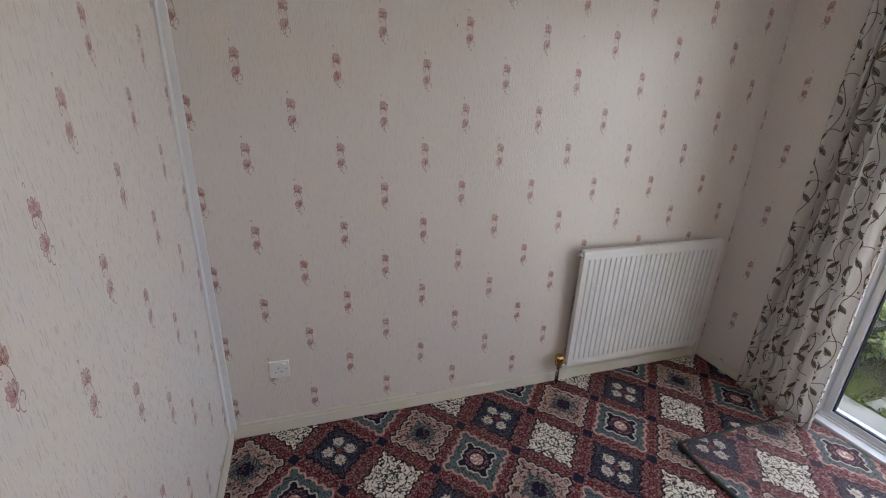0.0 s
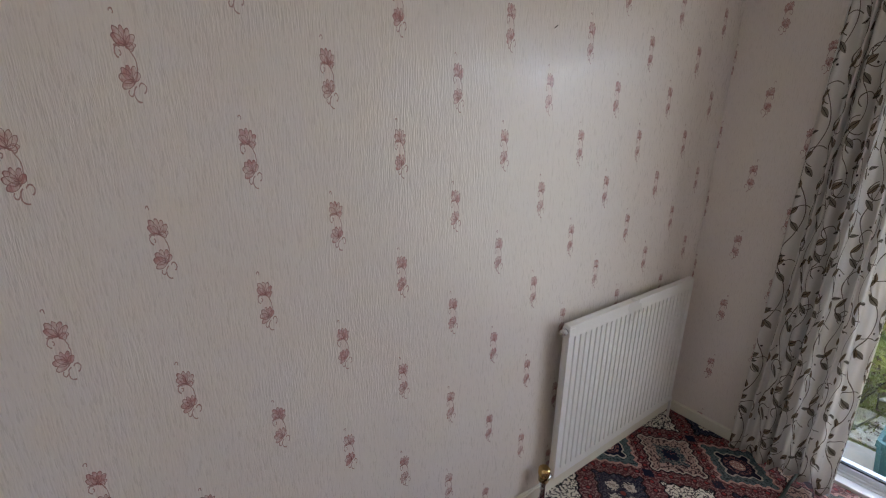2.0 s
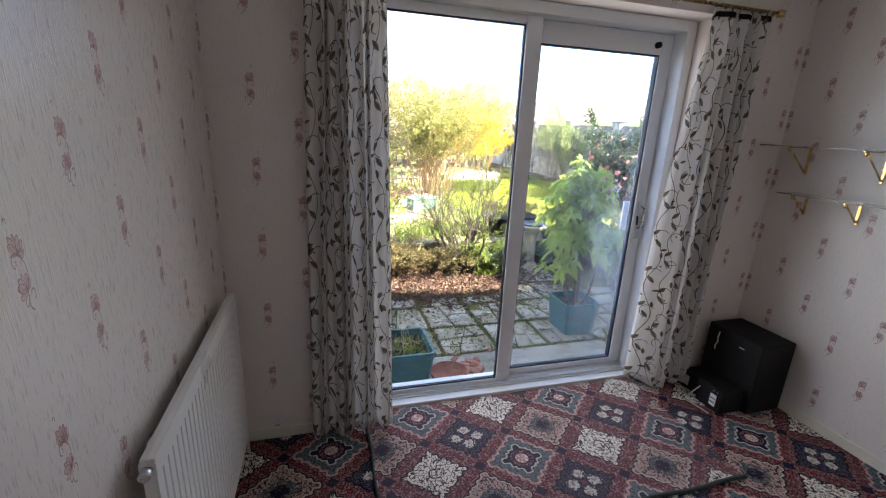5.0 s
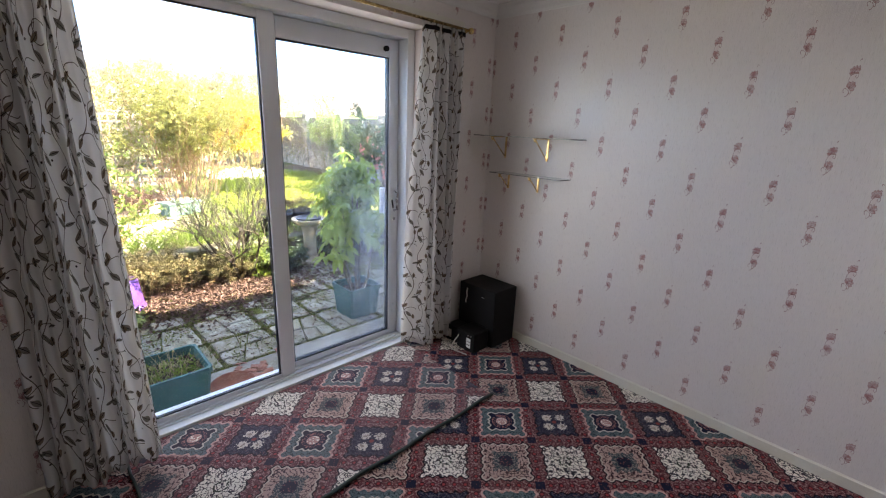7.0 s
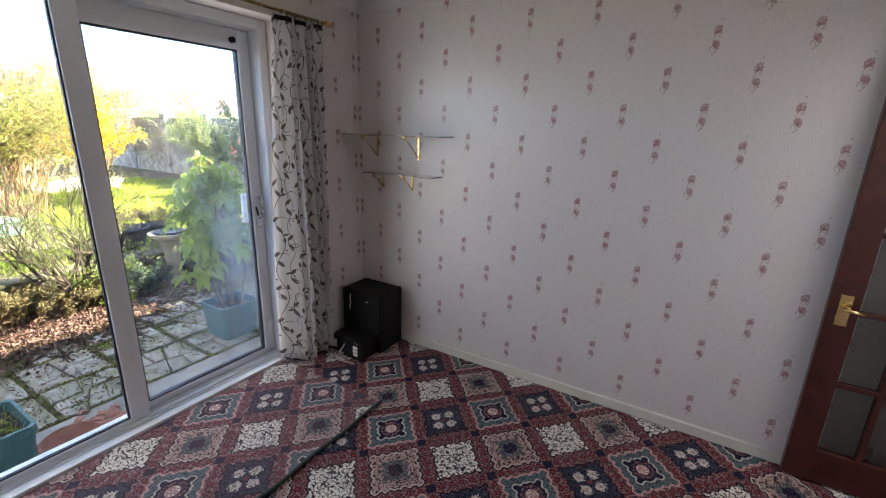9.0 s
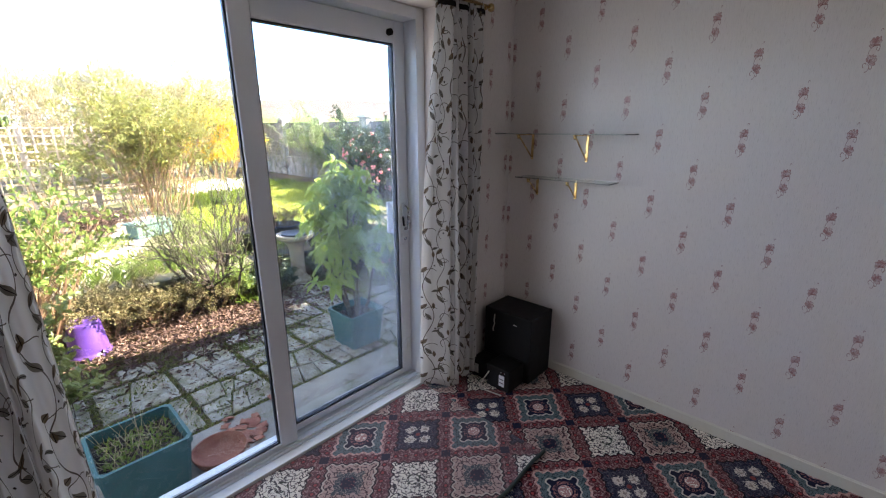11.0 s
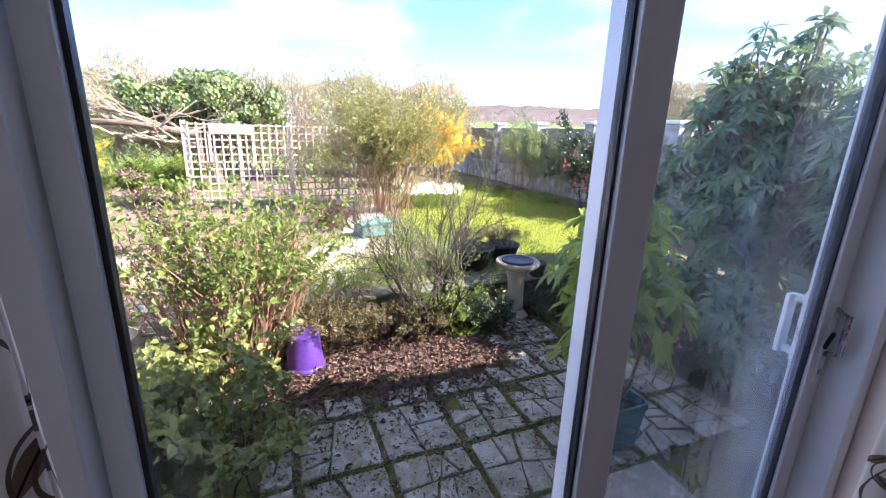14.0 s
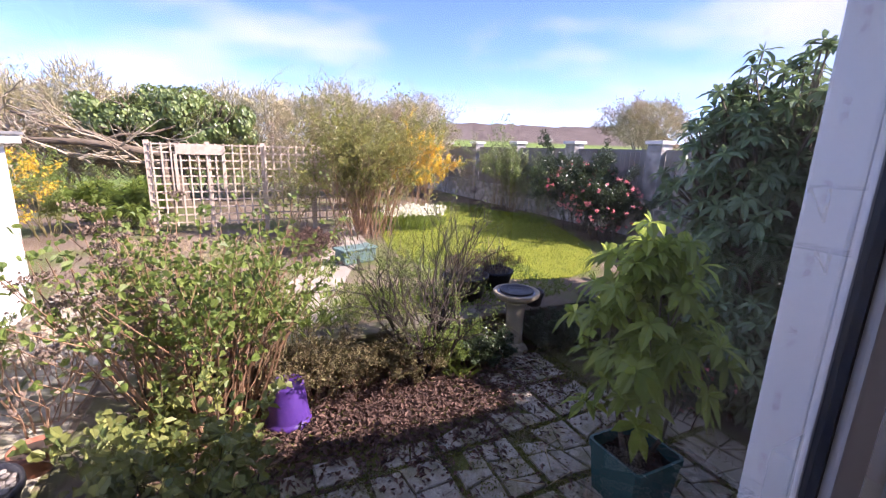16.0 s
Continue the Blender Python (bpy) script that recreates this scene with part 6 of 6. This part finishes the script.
# ---------------- litter, moss and weeds on the patio ----------------
rng = random.Random(160)
lit = Bulk()
for _ in range(7500):
    x, y = 5.32 + 0.34 * rng.gauss(0, 1), -0.10 + 0.75 * rng.gauss(0, 1)
    if not (4.2 < x < 5.9 and -1.7 < y < 1.5):
        continue
    lit.leaf(Vector((x, y, PZ + rng.uniform(0.004, 0.035))), rnd_dir(rng, -0.1).lerp(Vector((rng.uniform(-1, 1), rng.uniform(-1, 1), 0.05)), 0.7).normalized(), rng.uniform(0.03, 0.075), rng.uniform(0.015, 0.035), rnd_dir(rng, 1.6), 0.35, 0.0)
for _ in range(700):
    x, y = rng.uniform(3.65, 5.9), rng.uniform(-2.6, 1.5)
    lit.leaf(Vector((x, y, PZ + rng.uniform(0.012, 0.03))), Vector((rng.uniform(-1, 1), rng.uniform(-1, 1), 0.05)).normalized(), rng.uniform(0.02, 0.06), 0.02, rnd_dir(rng, 1.6), 0.35)
for _ in range(2600):
    x, y = rng.uniform(3.7, 5.3), rng.uniform(-2.2, 1.2)
    if noise.noise(Vector((x * 2.2, y * 2.2, 4.0))) > 0.0:
        lit.leaf(Vector((x, y, PZ + rng.uniform(0.012, 0.024))), Vector((rng.uniform(-1, 1), rng.uniform(-1, 1), 0.03)).normalized(), rng.uniform(0.012, 0.035), 0.012, rnd_dir(rng, 1.6), 0.3)
lit.link("dead_leaves", L_DRY, None, "brown dead leaves over the patio bed", "stuff")
mos = Bulk()
for _ in range(11000):
    gx_ = 3.62 + 0.515 * rng.randint(0, 4)
    if rng.random() < 0.5:
        x, y = gx_ + rng.gauss(0, 0.022), rng.uniform(-2.3, 1.3)
    elif rng.random() < 0.5:
        x, y = rng.uniform(3.62, 5.5), -2.3 + 0.515 * rng.randint(0, 7) + rng.gauss(0, 0.022)
    else:
        x, y = rng.gauss(4.8, 0.45), rng.gauss(-1.3, 0.45)
    if y < SIDE_S + 0.03 or x > BACK - 0.05 or x < 3.62:
        continue
    mos.leaf(Vector((x, y, PZ + 0.002)), rnd_dir(rng, 1.2), rng.uniform(0.012, 0.032), 0.012, rnd_dir(rng))
for _ in range(17000):
    x, y = rng.uniform(3.65, 5.6), rng.uniform(-2.3, 1.2)
    if noise.noise(Vector((x * 1.9, y * 1.9, 9.0))) > 0.04:
        mos.leaf(Vector((x, y, PZ + 0.010)), rnd_dir(rng, 0.7), rng.uniform(0.010, 0.026), 0.012, rnd_dir(rng))
mos.link("moss", L_MOSS, None, "moss and small weeds in the paving joints", "stuff")
for k, pts in enumerate((((4.3, -0.55), (4.15, -0.75), (4.2, -1.0), (4.05, -1.2)), ((4.55, -0.25), (4.72, -0.12), (4.6, 0.02), (4.75, 0.15)), ((4.25, -0.85), (4.45, -0.95), (4.5, -1.2), (4.3, -1.35)))):
    cr = thing("straw_strand", (pts[0][0], pts[0][1], PZ + 0.016), "long pale dry stem lying on the paving", "stem", "dry stems on the paving")
    P = [Vector((a - pts[0][0], b - pts[0][1], 0.012 * math.sin(i * 1.5))) for i, (a, b) in enumerate(pts)]
    part("stem", sweep(P, 0.004, 5, r1=0.002), L_STRAW, cr)

# sprigs of a climber over the side paving
shrub("bare_climber", (4.15, 2.05, 0), "thin leafless climber by the side paving", "climber", 170, 6, 0.9, 0.7, 2, 0.004, TWIGD, L_HEAD, 1, (0.03, 0.02), 0.0, 0.3)
shrub("conifer_bush", (5.75, 2.52, 0), "small green conifer by the white outbuilding", "bush", 171, 24, 0.55, 0.5, 2, 0.006, TWIGD, L_HYD, 10, (0.04, 0.012), 0.0, 0.03, base=0.15)


# ---------------- paving stones, last ----------------
def cut(poly, rng, depth):
    """Splits a convex polygon across its longer way into uneven pieces."""
    if depth == 0:
        return [poly]
    xs_, ys_ = [p[0] for p in poly], [p[1] for p in poly]
    wide = max(xs_) - min(xs_) > max(ys_) - min(ys_)
    cx, cy = rng.uniform(0.38, 0.62) * (max(xs_) - min(xs_)) + min(xs_), rng.uniform(0.38, 0.62) * (max(ys_) - min(ys_)) + min(ys_)
    a = (0 if wide else math.pi / 2) + rng.uniform(-0.4, 0.4)
    nx, ny = math.cos(a), math.sin(a)
    sides = ([], [])
    for i, p in enumerate(poly):
        q = poly[(i + 1) % len(poly)]
        dp, dq = (p[0] - cx) * nx + (p[1] - cy) * ny, (q[0] - cx) * nx + (q[1] - cy) * ny
        sides[dp > 0].append(p)
        if (dp > 0) != (dq > 0):
            t = dp / (dp - dq)
            m_ = (p[0] + (q[0] - p[0]) * t, p[1] + (q[1] - p[1]) * t)
            sides[0].append(m_)
            sides[1].append(m_)
    out = []
    for s in sides:
        if len(s) > 2:
            out += cut(s, rng, depth - (1 if rng.random() < 0.85 else depth))
    return out


def stones(owner, x0, x1, y0, y1, step, z, gap, seed, depth, skip):
    rng_ = random.Random(seed)
    nx, ny = int((x1 - x0) / step), int((y1 - y0) / step)
    for i in range(nx):
        for j in range(ny):
            a, b = x0 + i * step + 0.015, y0 + j * step + 0.015
            c, d = a + step - 0.030, b + step - 0.030
            for poly in cut([(a, b), (c, b), (c, d), (a, d)], rng_, depth):
                mx, my = sum(p[0] for p in poly) / len(poly), sum(p[1] for p in poly) / len(poly)
                if skip(mx, my, rng_):
                    continue
                bm = bmesh.new()
                h = rng_.uniform(0.010, 0.020)
                lo, mid, top = [], [], []
                for px, py in poly:
                    dx, dy = px - mx, py - my
                    L = math.hypot(dx, dy) + 1e-6
                    jx, jy = rng_.uniform(-0.008, 0.008), rng_.uniform(-0.008, 0.008)
                    for lst, inset, zz in ((lo, gap, 0.0), (mid, gap + 0.002, h * 0.7), (top, gap + 0.014, h)):
                        k = max(0.2, (L - inset) / L)
                        lst.append(bm.verts.new((dx * k + jx, dy * k + jy, zz)))
                n = len(poly)
                for i2 in range(n):
                    k2 = (i2 + 1) % n
                    bm.faces.new((lo[i2], lo[k2], mid[k2], mid[i2]))
                    bm.faces.new((mid[i2], mid[k2], top[k2], top[i2]))
                bm.faces.new(top)
                bmesh.ops.recalc_face_normals(bm, faces=bm.faces)
                st_ = part("paving_stone", bm, STONE, owner)
                st_.matrix_world = Matrix.Translation((mx, my, z)) @ pose(0, 0, 0, rng_.uniform(-1, 1), rng_.uniform(-1, 1), 0)


def patio_gap(x, y, r):
    if x > 4.95 and y > -1.0:
        return True
    if x > 4.85 and not (-1.75 < y < -1.1):
        return True
    return y > 1.0 and x > 4.0 or r.random() < 0.05


stones(bpy.data.objects["patio"], 3.635, 5.72, -2.32, 1.32, 0.515, PZ + 0.0005, 0.010, 7, 3, patio_gap)
stones(bpy.data.objects["ground"], 3.6, 8.4, 1.82, 2.74, 0.46, -0.0095, 0.010, 9, 2, lambda x, y, r: r.random() < 0.08)
